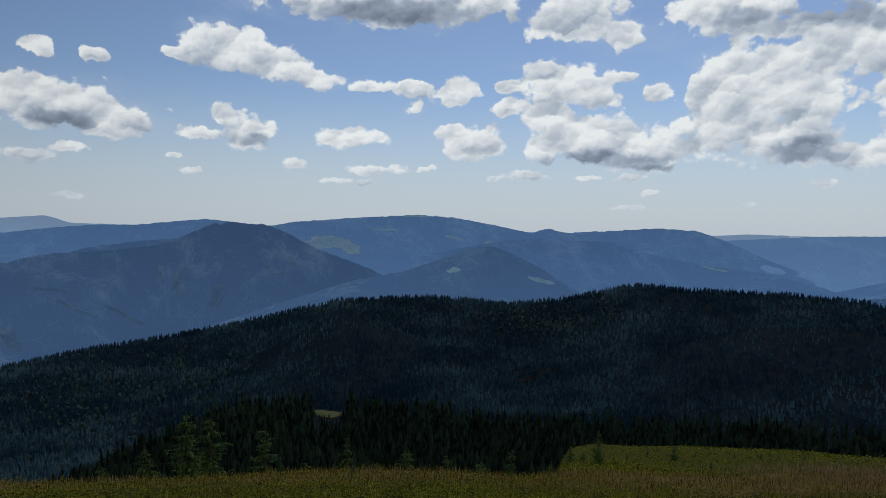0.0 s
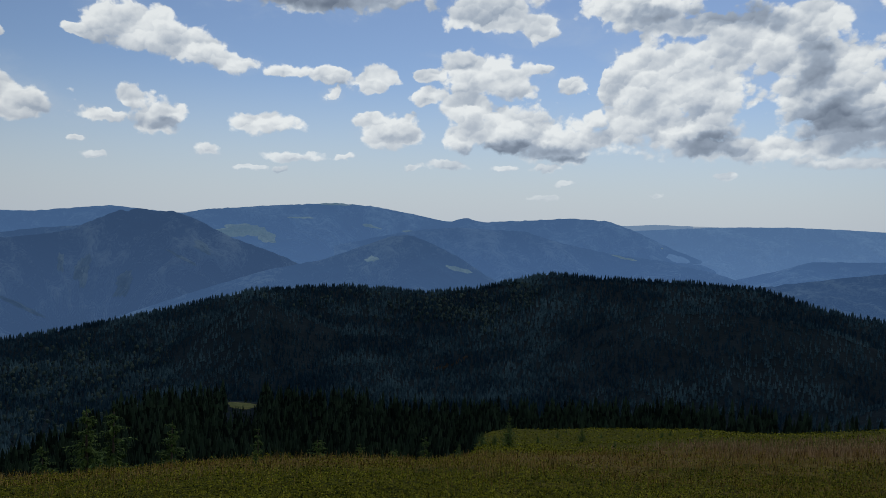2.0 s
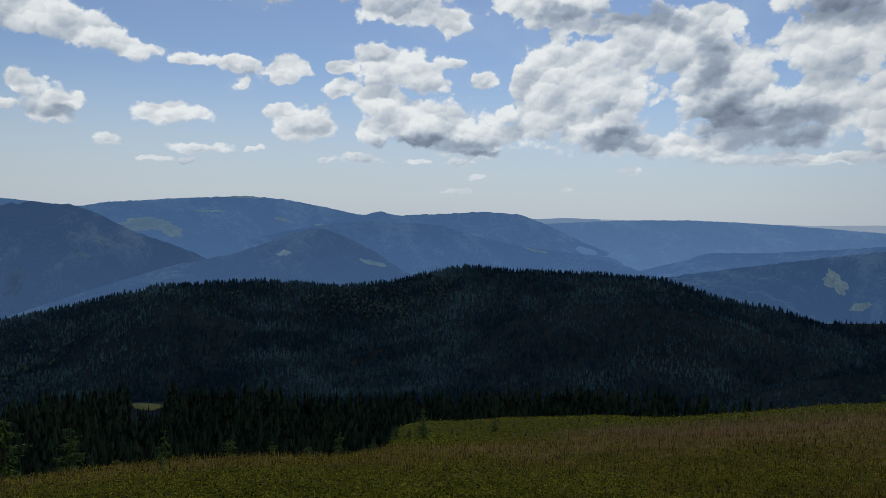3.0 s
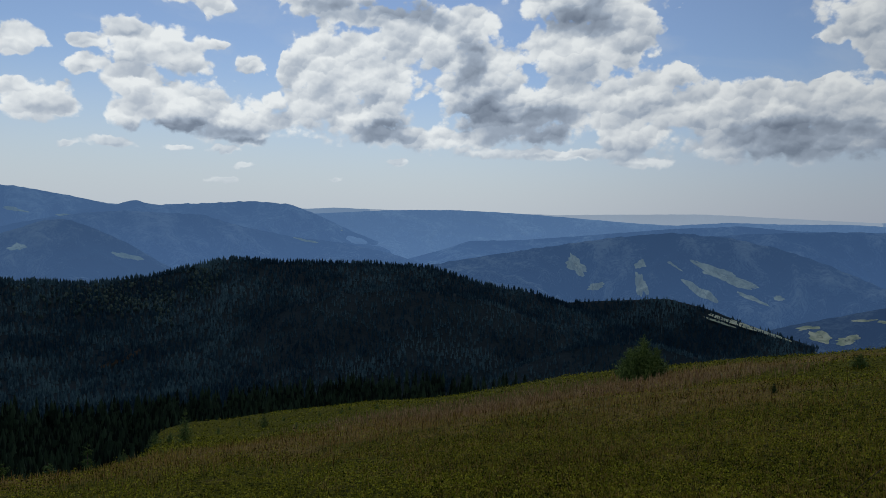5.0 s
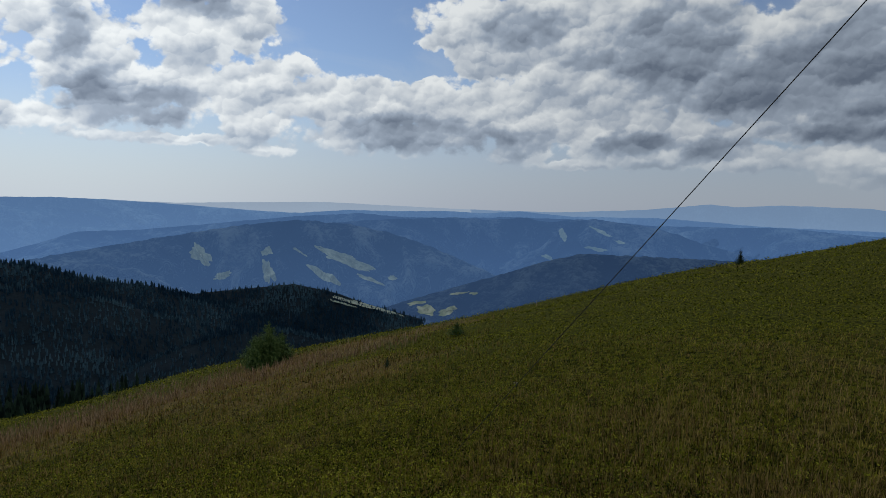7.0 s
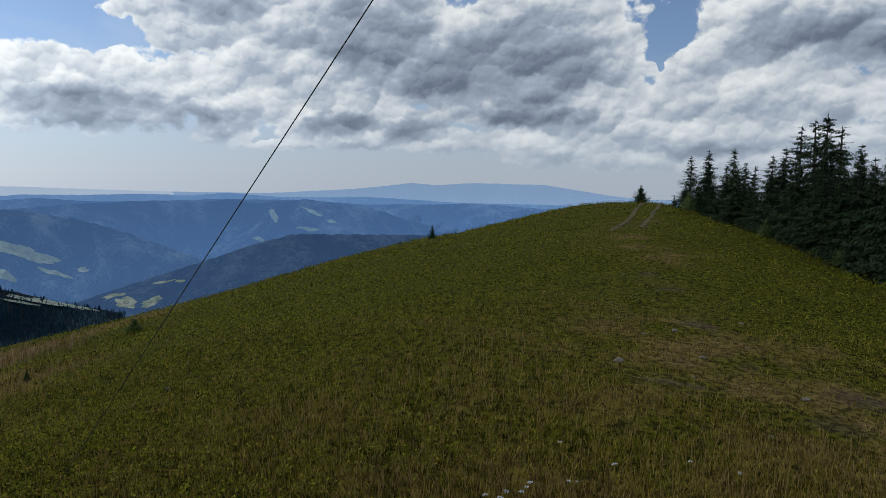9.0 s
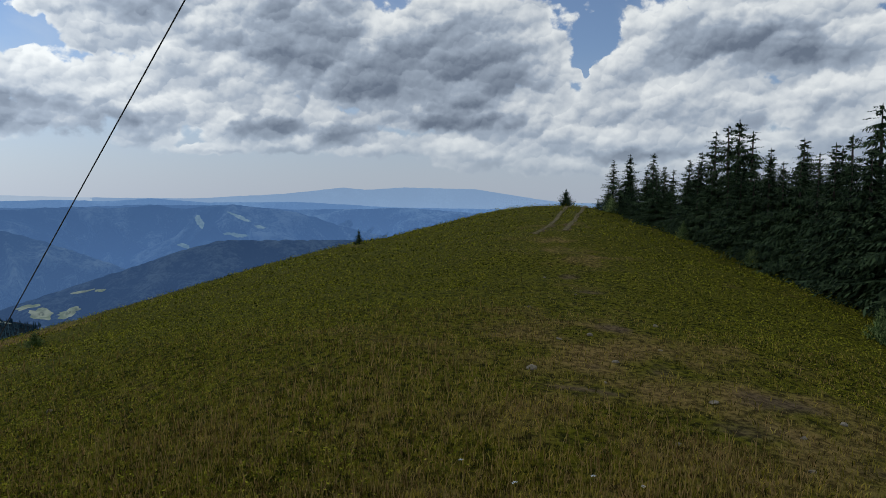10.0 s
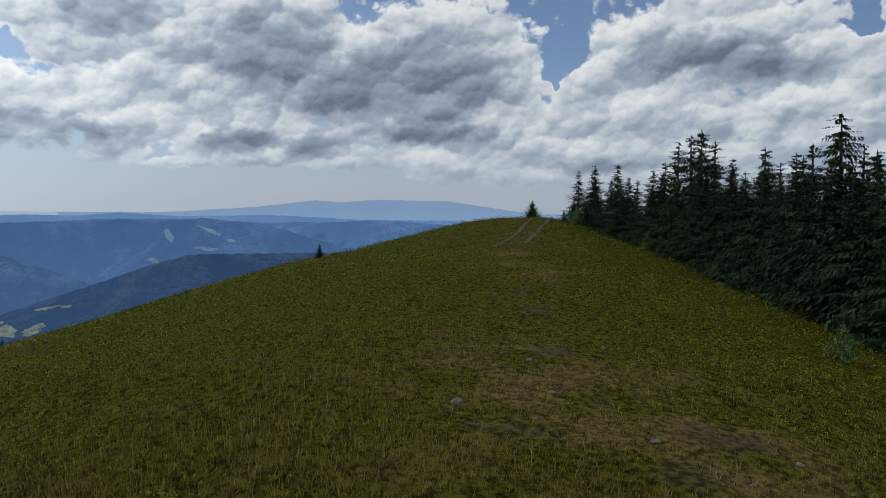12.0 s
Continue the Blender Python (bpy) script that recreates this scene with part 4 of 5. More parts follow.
# ---------------------------------------------------------------- spruces
def spruce_meshes(seed, whorls=26, wide=0.20, bare=0.02, twigs=8, droop=0.30, ragged=0.25, thick=1.0):
    """Trunk and crown of a spruce one metre tall: whorls of drooping boughs, each with a comb of needled twigs."""
    r = np.random.RandomState(seed)
    n, rows = 7, 9
    lean = r.uniform(-0.012, 0.012, 2)
    hh = np.linspace(0, 0.985, rows)
    ring = np.linspace(0, 2 * np.pi, n, endpoint=False)
    tv = []
    for h in hh:
        rad = 0.016 * (1 - h) ** 0.9 + 0.0015 + (0.007 if h == 0 else 0)
        for a in ring:
            tv.append((lean[0] * h + rad * math.cos(a), lean[1] * h + rad * math.sin(a), h - (0.02 if h == 0 else 0)))
    trunk = (np.array(tv), grid_faces(rows, n, True))
    V, F = [], []

    def leaf(p, d, side, length, width):
        b = len(V)
        mid = p + d * length * 0.45
        V.extend([p, mid + side * width, p + d * length, mid - side * width])
        F.extend([[b, b + 1, b + 2], [b, b + 2, b + 3]])

    for w in range(whorls):
        h = min(0.975, max(bare, bare + (0.975 - bare) * ((w + r.uniform(-0.45, 0.45)) / (whorls - 1)) ** 0.92 if 0 < w else bare))
        reach = wide * (1 - h ** 1.25) ** 0.95 * (0.35 + 0.65 * min(1, (h - bare) / 0.12 + 0.55)) + 0.014
        boughs = max(5, int(round(10 - 4 * h)))
        turn = r.uniform(0, 6.28)
        for k in range(boughs):
            a = turn + 6.283 * k / boughs + r.uniform(-0.3, 0.3)
            length = reach * r.uniform(1 - ragged * 1.4, 1 + ragged)
            out = np.array([math.cos(a), math.sin(a), 0.0])
            sideways = np.array([-math.sin(a), math.cos(a), 0.0])
            rise = r.uniform(-0.2, 0.7) * (0.5 + h)
            root = np.array([lean[0] * h, lean[1] * h, h + r.uniform(-0.02, 0.02)])
            m = max(3, int(twigs * (0.45 + 0.55 * length / wide)))
            prev = root
            for i in range(1, m + 1):
                q = i / m
                p = root + out * length * q + np.array([0, 0, length * (rise * q - (rise * 0.55 + droop) * q * q + 0.22 * q ** 4)])
                d = (p - prev) / np.linalg.norm(p - prev)
                tw = length * (0.27 * (1 - q) + 0.12) * r.uniform(0.6, 1.4)
                thin = (0.0042 + 0.045 * tw) * thick
                for sgn in (-1, 1):
                    dd = d * 0.75 + sideways * sgn * 0.75 + np.array([0, 0, r.uniform(-1.3, 0.2)])
                    dd /= np.linalg.norm(dd)
                    nrm = np.cross(dd, np.array([r.uniform(-.5, .5), r.uniform(-.5, .5), 1.0]))
                    leaf(p, dd, nrm / np.linalg.norm(nrm), tw, thin)
                # a twig that hangs below the bough
                hang = np.array([r.uniform(-.3, .3), r.uniform(-.3, .3), -1.0]) + d * 0.5
                hang /= np.linalg.norm(hang)
                leaf(p, hang, sideways, tw * 1.1 + 0.008, thin * 1.15)
                if i % 2:
                    leaf(prev, d, sideways, np.linalg.norm(p - prev) * 2.2, thin * 0.9)
                prev = p
    # leading shoot
    top = np.array([lean[0], lean[1], 0.965])
    for k in range(3):
        a = k * 2.09
        leaf(top, np.array([0, 0, 1.0]), np.array([math.cos(a), math.sin(a), 0]), 0.045, 0.0028)
    return trunk, (np.array(V), np.array(F))


def spruce(name, variant, mats):
    """An empty at the foot, with trunk and crown as its parts, one metre tall."""
    root = new(name)
    (tv, tf), (cv, cf) = variant
    mesh_object("trunk", tv, tf, mats[0], True, root)
    mesh_object("crown", cv, cf, mats[1], False, root)
    return root


def stand(ob, x, y, tall, girth=1.0, turn=0.0, sink=0.03):
    z = float(ground(np.array([x]), np.array([y]))[0])
    ob.matrix_basis = Matrix.Translation((x, y, z - sink * tall * 0.3)) @ Matrix.Rotation(turn, 4, "Z") @ Matrix.Diagonal((tall * girth, tall * girth, tall, 1))
    return ob


def sibling(ob):
    return copy_thing(ob, ob.matrix_basis.copy())


FRESH = needle_material("fresh_spruce_needles", (0.045, 0.090, 0.022), (0.30, 0.37, 0.13))
TALL = [spruce_meshes(40 + k, 34, w, 0.0, 10, d, g, 0.85) for k, (w, d, g) in enumerate(((.22, .36, .32), (.25, .42, .36), (.21, .30, .40), (.27, .45, .3)))]
THIN = [spruce_meshes(50 + k, 28, w, 0.0, 9, d, g, 0.85) for k, (w, d, g) in enumerate(((.16, .28, .5), (.18, .38, .55)))]
SMALL = [spruce_meshes(60 + k, 15, w, 0.0, 6, d, g, 1.6) for k, (w, d, g) in enumerate(((.30, .12, .25), (.38, .05, .3)))]
BUSHY = [spruce_meshes(70 + k, 18, w, 0.0, 9, 0.05, .35, 2.2) for k, w in enumerate((.52, .60))]

made = {}


def put_spruce(kind, k, x, y, tall, label, group, girth=1.0, seed=0, name="spruce", mats=(BARK, NEEDLES)):
    key = (kind, k, mats[1].name)
    if key not in made:
        made[key] = spruce(name, {"tall": TALL, "thin": THIN, "small": SMALL, "bushy": BUSHY}[kind][k], mats)
        ob = made[key]
    else:
        ob = sibling(made[key])
        ob.name = name
    stand(ob, x, y, tall, girth, seed * 2.4)
    return tagged(ob, label, "tree", group)


END_X, END_Y, END_Z = 2.47, -0.88, 1.553


def at_end(az, r):
    return END_X + r * math.sin(radians(az)), END_Y + r * math.cos(radians(az))


def edge_of_wood(az):
    return float(np.interp(az, [101.0, 103.0, 106.1, 110, 114.4, 118, 121.1, 123.9, 130, 140], [41.0, 37.0, 31.0, 26.0, 21.5, 18.3, 16.2, 14.7, 13.0, 12.0]))


def top_to_height(az, r, el):
    x, y = at_end(az, r)
    return END_Z + r * math.tan(radians(el)) - float(ground(np.array([x]), np.array([y]))[0])


def wood_edge():
    r = random.Random(4)
    # trees whose tips stand out: azimuth, tip elevation, how far behind the edge, kind
    for k, (az, el, back, kind, v) in enumerate([(102.7, 3.05, .8, "thin", 0), (103.9, 3.5, 1.2, "tall", 2), (105.7, 3.6, 1.5, "tall", 0), (107.2, 2.3, 1.8, "thin", 1), (108.3, 3.1, 1.6, "tall", 2), (110.1, 5.2, 3.2, "thin", 0),
                                          (111.2, 5.7, 3.4, "thin", 1), (111.9, 6.1, 3.0, "tall", 1), (112.7, 5.2, 3.6, "thin", 1), (114.1, 3.0, 2.5, "thin", 0), (115.0, 2.9, 2.8, "tall", 2), (116.2, 4.6, 2.2, "tall", 0),
                                          (117.3, 3.5, 2.6, "thin", 0), (118.4, 4.2, 3.0, "tall", 2), (119.5, 4.8, 3.4, "thin", 1), (121.2, 6.9, 2.6, "tall", 3), (122.4, 4.4, 3.2, "thin", 0), (123.4, 4.2, 2.8, "tall", 0),
                                          (125.5, 5.5, 2.4, "tall", 1), (128.0, 6.0, 2.6, "tall", 3), (131.0, 5.0, 2.5, "tall", 0)]):
        d = edge_of_wood(az) + back
        x, y = at_end(az, d)
        put_spruce(kind, v, x, y, top_to_height(az, d, el), "tall dark green spruce at the wood's edge" if kind == "tall" else "slender ragged spruce at the wood's edge", "spruces of the wood", 1.35 if kind == "tall" else 1.6, k)
    # the close front row, branches down to the ground
    az = 101.6
    k = 0
    while az < 133:
        d = edge_of_wood(az) + r.uniform(0.2, 0.9)
        x, y = at_end(az, d)
        el = np.interp(az, [101.6, 103.5, 108, 115, 124, 133], [0.9, 2.0, 2.3, 2.8, 3.4, 3.6]) + r.uniform(-1.1, 0.5)
        put_spruce("tall", k % 4, x, y, top_to_height(az, d, float(el)), "dense dark green spruce with branches to the ground", "spruces of the wood", r.uniform(1.25, 1.7), k + 7)
        az += r.uniform(1.0, 1.5) * (16 / d) ** 0.4
        k += 1
    # a second row that closes the gaps
    az = 104.0
    while az < 133:
        d = edge_of_wood(az) + r.uniform(1.8, 3.5)
        x, y = at_end(az, d)
        put_spruce("tall", (k + 1) % 4, x, y, top_to_height(az, d, float(np.interp(az, [104, 109, 120], [2.3, 3.3, 3.9])) + r.uniform(-0.8, 0.5)), "dense dark green spruce with branches to the ground", "spruces of the wood", r.uniform(1.15, 1.5), k + 3)
        az += r.uniform(2.2, 3.0)
        k += 1
    # seedlings before the wood
    for k, (a, d, t) in enumerate(((121.55, 10.7, .52), (104.9, 34.0, .55), (108.0, 26.8, .7), (113.0, 21.5, .6), (111.4, 23.6, .5), (102.6, 36.0, .9))):
        x, y = at_end(a, d)
        put_spruce("bushy", k % 2, x, y, t, "young pale green spruce in the bilberry", "young spruces", 0.75, k, "young_spruce", (BARK, FRESH))


wood_edge()


def at_start(az, r):
    return 0.02 + r * math.sin(radians(az)), -0.09 + r * math.cos(radians(az))


def foot_on_slope(az, el, lo, hi):
    """Distance at which the slope lies at that elevation under the viewpoint."""
    r = np.linspace(lo, hi, 400)
    x, y = 0.02 + r * math.sin(radians(az)), -0.09 + r * math.cos(radians(az))
    seen = np.degrees(np.arctan((ground(x, y) - 1.62) / r))
    return float(r[np.argmin(abs(seen - el))])


def meadow_spruces():
    # below the brow: azimuth, distance, tip elevation, girth, kind
    rows = [(-19.6, 42, -14.2, .85, "tall", 0), (-18.1, 44, -14.4, .8, "tall", 1), (-14.0, 40, -15.7, .8, "tall", 2), (-22.4, 44, -16.6, .8, "tall", 3), (-7.4, 34, -16.6, .7, "thin", 0), (-2.5, 26, -17.5, 1.0, "tall", 1),
            (.6, 30, -18.0, .8, "tall", 0), (3.5, 32, -18.2, .8, "tall", 1), (5.9, 34, -17.4, .7, "tall", 0), (-5.0, 32, -18.5, .8, "tall", 2), (-25.5, 44, -17.3, .8, "tall", 1), (-10.5, 36, -18.4, .8, "tall", 3)]
    for k, (az, r, el, g, kind, v) in enumerate(rows):
        x, y = at_start(az, r)
        tall = 1.62 + r * math.tan(radians(el)) - float(ground(np.array([x]), np.array([y]))[0])
        put_spruce(kind, v, x, y, tall, "green spruce standing below the meadow's edge", "spruces on the meadow", g * 1.3, k, "spruce", (BARK, DARK_GREEN))
    # on the far grassy swell: azimuth, foot and tip elevation, girth
    rows = [(12.8, -18.2, -15.5, .85, 25, 60), (18.5, -17.3, -16.2, 1.0, 25, 70), (21.2, -17.6, -17.0, 1.2, 14, 40), (16.5, -17.1, -16.65, .9, 30, 70), (17.2, -16.8, -16.45, 1.0, 30, 70), (24.6, -16.45, -15.95, 1.2, 30, 70),
            (22.8, -16.6, -16.3, 1.2, 30, 70), (25.2, -16.2, -15.9, 1.1, 30, 70), (9.1, -19.0, -18.1, 1.1, 14, 40), (15.0, -17.6, -17.1, 1.2, 30, 60), (27.5, -16.1, -15.8, 1.3, 30, 70), (10.6, -18.3, -17.0, 1.2, 25, 50),
            (-6.9, -19.8, -18.3, .9, 10, 14.5), (11.6, -18.0, -17.2, 1.3, 25, 60), (20.0, -16.9, -16.6, 1.2, 30, 70)]
    for k, (az, foot, tip, g, lo, hi) in enumerate(rows):
        r = foot_on_slope(az, foot, lo, hi)
        x, y = at_start(az, r)
        tall = 1.62 + r * math.tan(radians(tip)) - float(ground(np.array([x]), np.array([y]))[0])
        put_spruce("small", k % 2, x, y, max(0.3, tall), "small green spruce on the grassy slope", "spruces on the meadow", g, k, "young_spruce", (BARK, DARK_GREEN))
    for k, (az, r, t, g) in enumerate(((83.9, 36, .80, 1.3), (99.6, 46, 1.05, 1.9), (58.2, 12.4, .17, 1.5))):
        x, y = at_start(az, r)
        put_spruce("bushy", k % 2, x, y, t, "lone young spruce on the grassy skyline", "spruces on the meadow", g * 0.42, k, "young_spruce", (BARK, NEEDLES))


meadow_spruces()


def round_bush(az, r, tall, wide, seed):
    x, y = at_start(az, r)
    ob = new("spruce_bush")
    rr = random.Random(seed)
    for k in range(6):
        (tv, tf), (cv, cf) = BUSHY[k % 2]
        a = k * 1.2566 + 0.4
        off = np.array([0.36 * math.cos(a), 0.36 * math.sin(a), 0]) * (0.2 if k == 0 else 1)
        sc = 1.0 if k == 0 else rr.uniform(0.62, 0.88)
        mesh_object("trunk", tv * sc + off, tf, BARK, True, ob)
        mesh_object("crown", cv * sc + off, cf, YOUNG, False, ob)
    stand(ob, x, y, tall, wide, 0.3)
    tagged(ob, "rounded young spruce bush on the grassy slope", "bush")


round_bush(48.5, foot_on_slope(48.5, -12.62, 16, 34), 1.5, 0.85, 3)


put_spruce("bushy", 0, 17.3, 8.65, 0.36, "low dark green shrub in the bilberry", "low shrubs", 1.25, 2, "low_shrub", (BARK, DARK_GREEN))


# ---------------------------------------------------------------- wheel ruts over the brow
def rut(line, label):
    p = np.array(line)
    x = np.linspace(p[0, 0], p[-1, 0], 90)
    y = np.interp(x, p[:, 0], p[:, 1])
    y = np.convolve(np.pad(y, 6, mode="edge"), np.ones(13) / 13, "valid")
    rows = []
    for k in (-0.08, -0.04, 0.0, 0.04, 0.08):
        w = k * (1 + 0.35 * waves(x, y, 55 + int(k * 10), 1.3))
        rows.append(np.stack([x, y + w, ground(x, y + w) + 0.02 - 0.012 * (1 - abs(k) / 0.08)], -1))
    v = np.array(rows)
    ob = mesh_object("wheel_rut", v.reshape(-1, 3), grid_faces(5, 90), EARTH)
    tagged(ob, label, "rut", kind="structure")


EARTH = simple("dry_earth", (.085, .070, .028), (.20, .16, .075), 3.0, bump=0.5, depth=0.03, spec=0.05)
rut(RUT_NORTH, "pale worn earth rut over the brow")
rut(RUT_SOUTH, "pale worn earth rut over the brow")



# ---------------------------------------------------------------- the stay wire
def guy_wire():
    foot, way = Vector((5.168, 2.222, 0.0)), Vector((-0.716, -0.949, 1.0))
    lo, hi = foot - way * 0.35, foot + way * 16
    d = (hi - lo).normalized()
    a = d.orthogonal().normalized()
    b = d.cross(a)
    n, rows, rad = 8, 24, 0.0021
    v = []
    for i in range(rows):
        p = lo.lerp(hi, i / (rows - 1))
        for k in range(n):
            t = 2 * math.pi * k / n
            v.append(p + a * rad * math.cos(t) + b * rad * math.sin(t))
    ob = mesh_object("guy_wire", np.array([list(q) for q in v]), grid_faces(rows, n, True), STEEL)
    tagged(ob, "taut dark steel stay wire anchored in the turf", "cable")


STEEL = simple("weathered_steel", (.02, .019, .017), (.05, .045, .036), 30.0, rough=0.6, bump=0.2, depth=0.001, spec=0.4)
guy_wire()


# ---------------------------------------------------------------- stones on the trodden ground
def stone(x, y, size, seed, label):
    r = random.Random(seed)
    bm = bmesh.new()
    bmesh.ops.create_icosphere(bm, subdivisions=2, radius=1.0)
    sx, sy, sz = r.uniform(.8, 1.3), r.uniform(.6, 1.0), r.uniform(.35, .6)
    for v in bm.verts:
        k = 1 + 0.28 * noise.noise(v.co * 1.3 + Vector((seed * 3.1, 0, 0))) + 0.1 * noise.noise(v.co * 3.7 + Vector((0, seed, 0)))
        v.co = Vector((v.co.x * sx * k, v.co.y * sy * k, v.co.z * sz * k)) * size
    me = bpy.data.meshes.new("stone")
    bm.to_mesh(me)
    bm.free()
    me.materials.append(ROCK)
    ob = new("stone", me)
    z = float(ground(np.array([x]), np.array([y]))[0])
    ob.matrix_basis = pose(x, y, z + size * sz * 0.35, r.uniform(-12, 12), r.uniform(-12, 12), r.uniform(0, 360))
    tagged(ob, label, "stone", "stones on the path")


ROCK = simple("grey_stone", (.15, .125, .085), (.36, .305, .21), 12.0, bump=0.6, depth=0.02)
for k, (x, y, size) in enumerate(((7.95, -1.18, .10), (9.29, -1.96, .07), (9.1, -1.6, .06), (8.3, -2.0, .08), (7.6, -1.75, .05), (10.1, -2.9, .07), (7.2, -2.5, .07), (6.6, -2.9, .06), (8.9, -2.6, .05),
                                  (12.0, -2.3, .06), (6.2, -1.9, .05), (7.0, -3.4, .06), (14.5, -2.2, .06), (10.9, -1.5, .05), (5.9, -2.6, .05), (8.0, 3.1, .07))):
    stone(x, y, size * 0.5, k, "pale grey half-buried field stone")


# ---------------------------------------------------------------- grass and bilberry cover
def scatter(n, seed, p=0.6, near=2.6, far=75.0, a0=-38.0, a1=130.0):
    r = np.random.RandomState(seed)
    dist = near * (1 - r.uniform(0, 1, n) * (1 - (near / far) ** p)) ** (-1 / p)
    az = np.radians(r.uniform(a0, a1, n))
    return 0.9 + dist * np.sin(az), -0.2 + dist * np.cos(az), dist, r


def patchy(x, y):
    return 0.5 + 0.5 * waves(x, y, 71, 3.2) * 0.6 + 0.3 * waves(x, y, 72, 11.0)


def grass_blades(name, n, seed, mat, keep, tall, width, label, bend=0.5, far=75.0, a0=-38.0):
    x, y, dist, r = scatter(n, seed, 0.75, 2.6, far, a0)
    ok = keep(x, y, r)
    x, y, dist = x[ok], y[ok], dist[ok]
    n = len(x)
    z = ground(x, y) - 0.02
    h = tall * r.uniform(0.45, 1.25, n)
    w = np.maximum(width, 0.00045 * dist) * r.uniform(0.7, 1.3, n)
    a, lean, la = r.uniform(0, 6.28, n), r.uniform(0.1, bend, n), r.uniform(0, 6.28, n)
    sx, sy = np.cos(a) * w, np.sin(a) * w
    mx, my = x + 0.3 * h * lean * np.cos(la), y + 0.3 * h * lean * np.sin(la)
    tx, ty = x + h * lean * np.cos(la), y + h * lean * np.sin(la)
    v = np.stack([np.stack([x - sx, y - sy, z], -1), np.stack([x + sx, y + sy, z], -1), np.stack([mx + sx * .8, my + sy * .8, z + h * .55], -1),
                  np.stack([mx - sx * .8, my - sy * .8, z + h * .55], -1), np.stack([tx, ty, z + h * (1 - 0.25 * lean)], -1)], 1).reshape(-1, 3)
    f = (np.arange(n) * 5)[:, None, None] + np.array([[0, 1, 2], [0, 2, 3], [3, 2, 4]])[None]
    tagged(mesh_object(name, v, f.reshape(-1, 3), mat, False), label, "grass", kind="stuff")


def bilberry(n, seed):
    x, y, dist, r = scatter(n, seed, 0.8)
    ok = (patchy(x, y) - 0.6 * rusty(x, y) - 0.9 * np.exp(-((x - 7) / 4.2) ** 2 - ((y + 1.7) / 3.0) ** 2) - 0.75 * shoulder_grass(x, y) - 0.55 * trodden(x, y) - 1.2 * track(x, y) + r.uniform(-.3, .3, len(x))) > 0.02
    x, y, dist = x[ok], y[ok], dist[ok]
    n = len(x)
    hum = np.clip(0.075 + 0.05 * waves(x, y, 91, 1.5) + 0.05 * waves(x, y, 92, 0.62) + 0.045 * waves(x, y, 93, 0.26), 0.0, 0.3)
    z = ground(x, y) + hum * r.uniform(0.35, 1.2, n) + 0.01
    size = np.maximum(0.010, 0.0013 * dist) * r.uniform(0.5, 1.25, n)
    d = r.normal(size=(n, 3)) * [1, 1, 0.6]
    d /= np.linalg.norm(d, axis=1)[:, None]
    s = np.cross(d, r.normal(size=(n, 3)) * [0.8, 0.8, 0.3] + [0, 0, 1])
    s /= np.linalg.norm(s, axis=1)[:, None]
    c = np.stack([x, y, z], -1)
    k = size[:, None]
    v = np.stack([c - d * k, c + s * k * .55, c + d * k, c - s * k * .55], 1).reshape(-1, 3)
    f = (np.arange(n) * 4)[:, None, None] + np.array([[0, 1, 2], [0, 2, 3]])[None]
    tagged(mesh_object("bilberry_shrubs", v, f.reshape(-1, 3), BERRY, False), "low leafy green bilberry shrubs covering the ridge", "shrubs", kind="stuff")


BERRY = blade_material("bilberry_leaves", [(.012, .020, .002), (.092, .106, .007), (.25, .245, .016), (.36, .325, .030)])
GREEN_GRASS = blade_material("green_grass", [(.022, .024, .003), (.205, .172, .018), (.50, .375, .065)])
TAN_GRASS = blade_material("tan_grass", [(.060, .046, .009), (.24, .185, .040), (.46, .36, .09)])
DRY_GRASS = blade_material("dry_grass", [(.075, .046, .012), (.28, .172, .055), (.50, .325, .12), (.28, .23, .04)])
bilberry(470000, 81)
grass_blades("green_grass", 95000, 82, GREEN_GRASS, lambda x, y, r: patchy(x, y) * 0.5 + r.uniform(0, .8, len(x)) - 0.3 * track(x, y) + 0.35 * np.exp(-((x - 4) / 6) ** 2 - ((y + 0.5) / 6) ** 2) > 0.74, 0.07, 0.0040, "short green mountain grass between the shrubs")
grass_blades("tan_grass", 190000, 84, TAN_GRASS, lambda x, y, r: 0.75 * trodden(x, y) + 0.3 * (1 - patchy(x, y)) + r.uniform(-.3, .3, len(x)) - 0.7 * (track(x, y) > 0.75) > 0.45, 0.05, 0.004, "short trodden straw-coloured grass along the path", 0.8)
grass_blades("dry_grass", 170000, 83, DRY_GRASS, lambda x, y, r: (1 - patchy(x, y)) * 0.5 + 1.1 * rusty(x, y) + r.uniform(-.35, .35, len(x)) - 0.3 * track(x, y) > 0.74, 0.15, 0.002, "rusty dry grass stalks in drifts", 0.35)
grass_blades("near_turf", 200000, 85, GREEN_GRASS, lambda x, y, r: r.uniform(0, 1, len(x)) < 0.55 - 0.3 * trodden(x, y) - 0.9 * track(x, y), 0.06, 0.0034, "dense short mountain turf beside the path", 0.7, 11.0, 25.0)
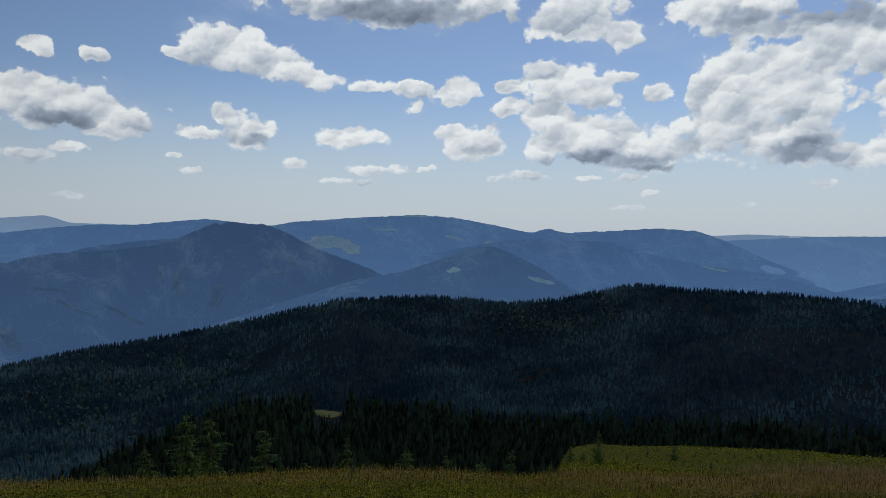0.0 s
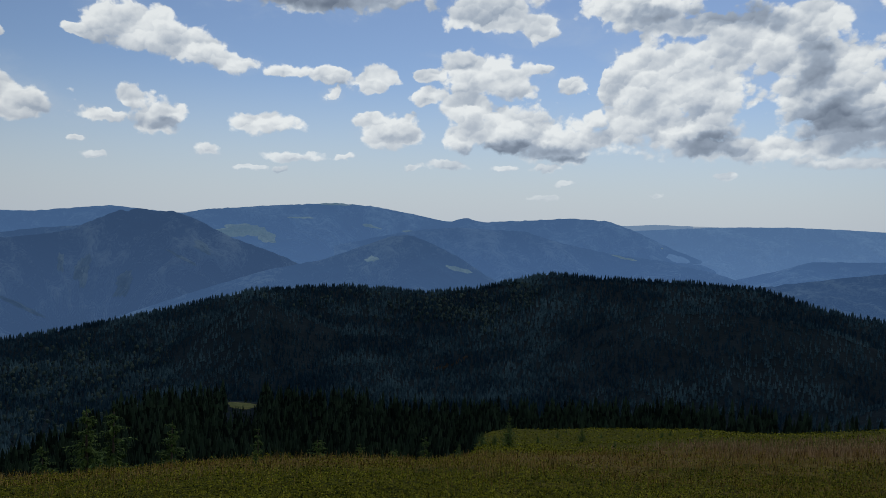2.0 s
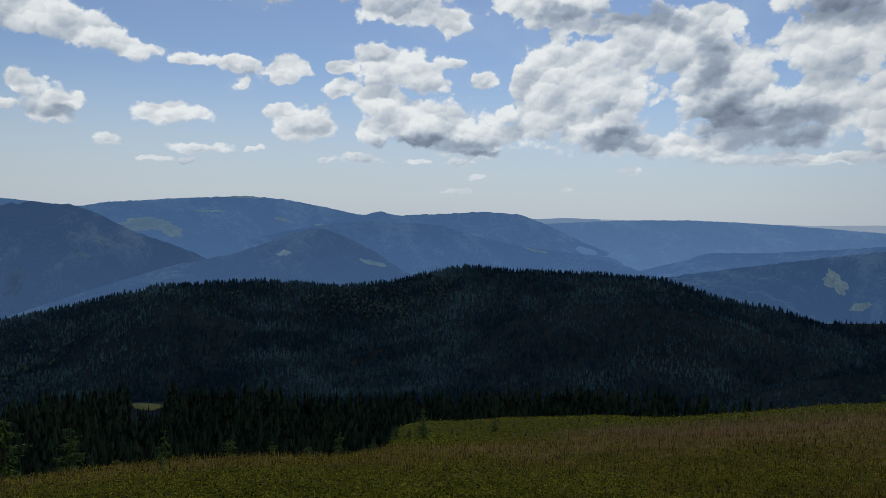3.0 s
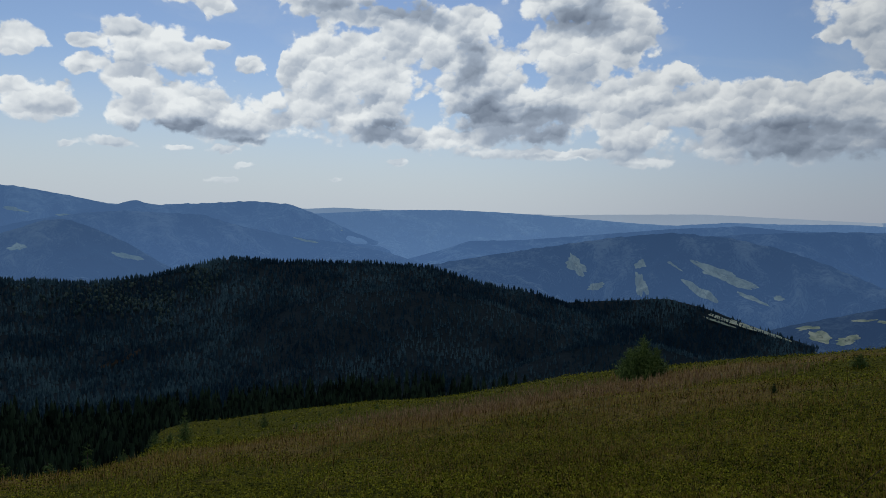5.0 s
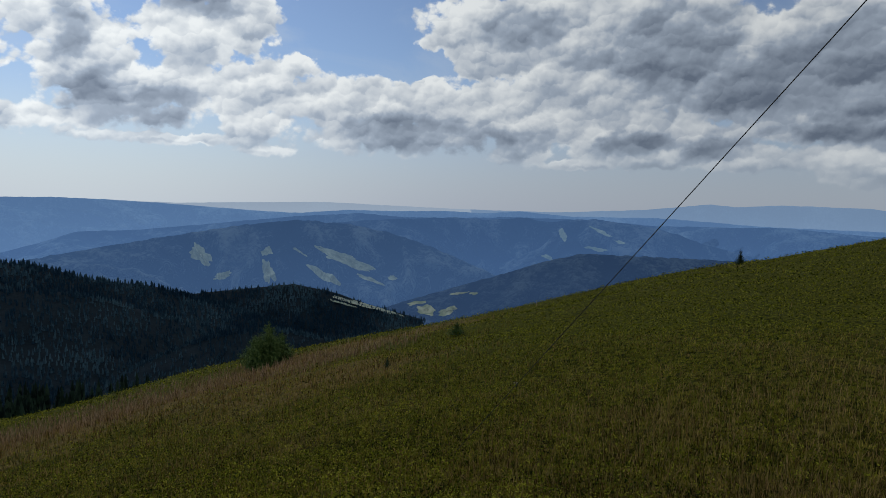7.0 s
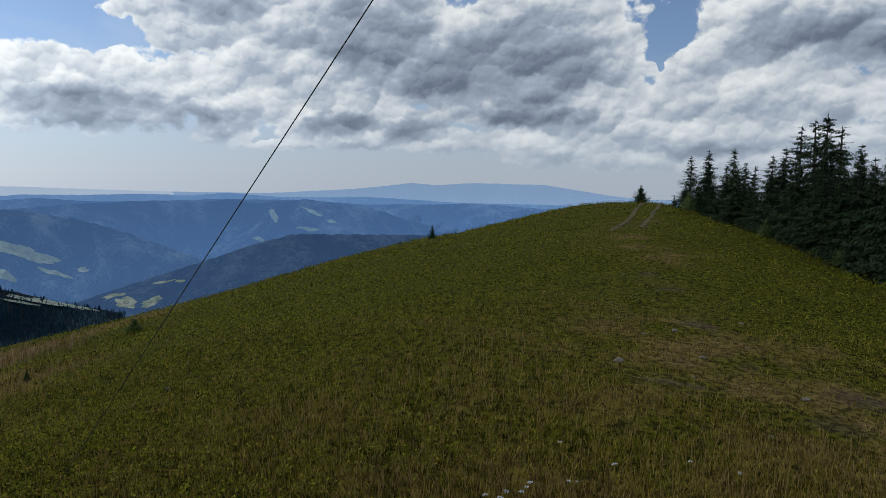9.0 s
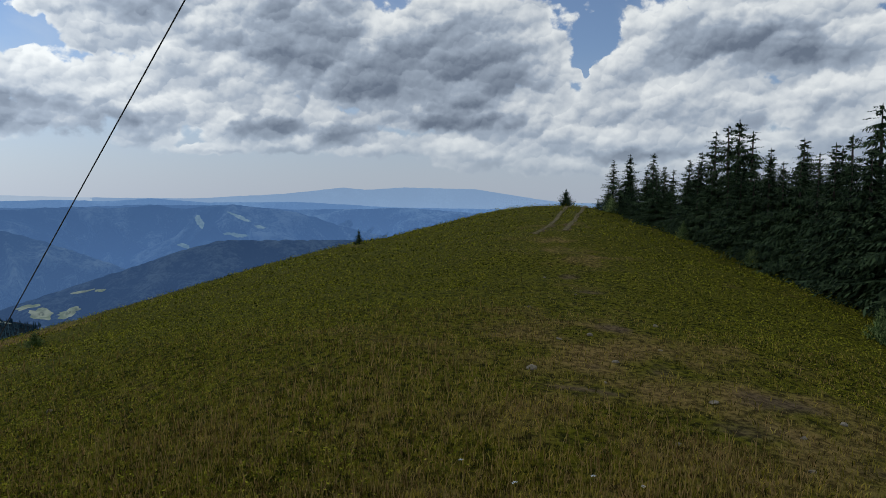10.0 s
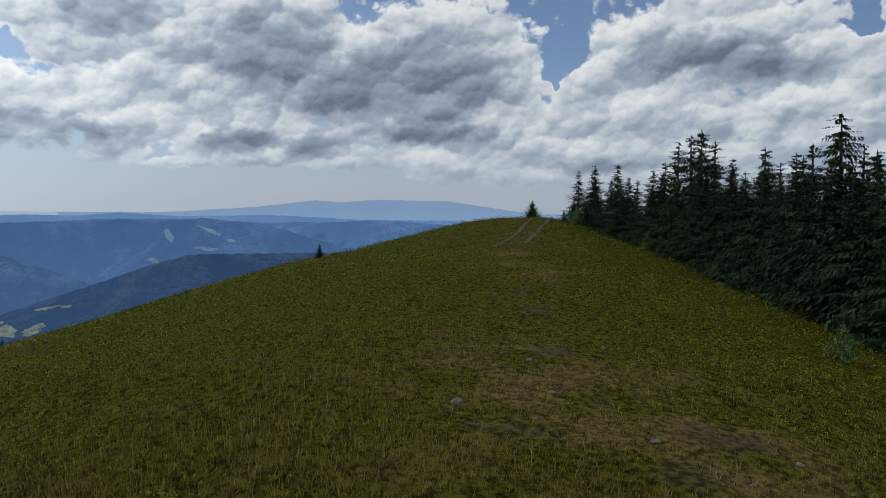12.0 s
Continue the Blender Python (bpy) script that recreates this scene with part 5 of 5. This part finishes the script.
grass_blades("near_dry_turf", 200000, 86, DRY_GRASS, lambda x, y, r: r.uniform(0, 1, len(x)) < 0.22 + 0.5 * (1 - patchy(x, y)) - 0.8 * track(x, y), 0.065, 0.0032, "dry brownish grass beside the path", 0.6, 10.0, 25.0)
RED_GRASS = blade_material("reddish_grass", [(.21, .125, .062), (.39, .248, .13), (.56, .38, .22)])
grass_blades("reddish_grass", 260000, 87, RED_GRASS, lambda x, y, r: shoulder_grass(x, y) * (0.8 + 0.4 * waves(x, y, 57, 3.0)) > r.uniform(0.15, 1.0, len(x)), 0.26, 0.003, "reddish seeding grass in a close stand on the shoulder", 0.4, 60.0, -20.0)


# ---------------------------------------------------------------- white yarrow by the viewpoint
def yarrow():
    r = random.Random(12)
    first = None
    for k in range(22):
        x, y = 5.0 + r.uniform(-0.35, 0.6), -0.75 + r.uniform(-0.75, 0.75)
        if first is None:
            first = new("yarrow")
            n = 5
            ring = np.linspace(0, 2 * np.pi, n, endpoint=False)
            sv = [(0.0025 * math.cos(a) * (1 - 0.4 * h) + 0.01 * h * h, 0.0025 * math.sin(a), h * 0.17) for h in np.linspace(0, 1, 5) for a in ring]
            mesh_object("stem", sv, grid_faces(5, n, True), GREEN_GRASS, True, first)
            hv, hf = [], []
            for q in range(9):
                a, d = q * 2.4, 0.006 * math.sqrt(q)
                c = np.array([0.01 + d * math.cos(a), d * math.sin(a), 0.172 - 0.3 * d])
                b = len(hv)
                hv += [c + [0.005 * math.cos(t), 0.005 * math.sin(t), 0] for t in np.linspace(0, 6.28, 6)[:-1]] + [c + [0, 0, 0.005]]
                hf += [[b + i, b + (i + 1) % 5, b + 5] for i in range(5)]
            mesh_object("flower_head", hv, hf, PETAL, False, first, "small white flower head")
            ob = first
        else:
            ob = sibling(first)
        z = float(ground(np.array([x]), np.array([y]))[0])
        ob.matrix_basis = pose(x, y, z - 0.01, r.uniform(-12, 12), r.uniform(-12, 12), r.uniform(0, 360)) @ Matrix.Scale(r.uniform(0.5, 0.9), 4)
        tagged(ob, "small white yarrow flower in the turf", "flower", "yarrow flowers")


PETAL = simple("white_petals", (.55, .55, .5), (.8, .8, .76), 60.0, bump=0.1, depth=0.001)
yarrow()
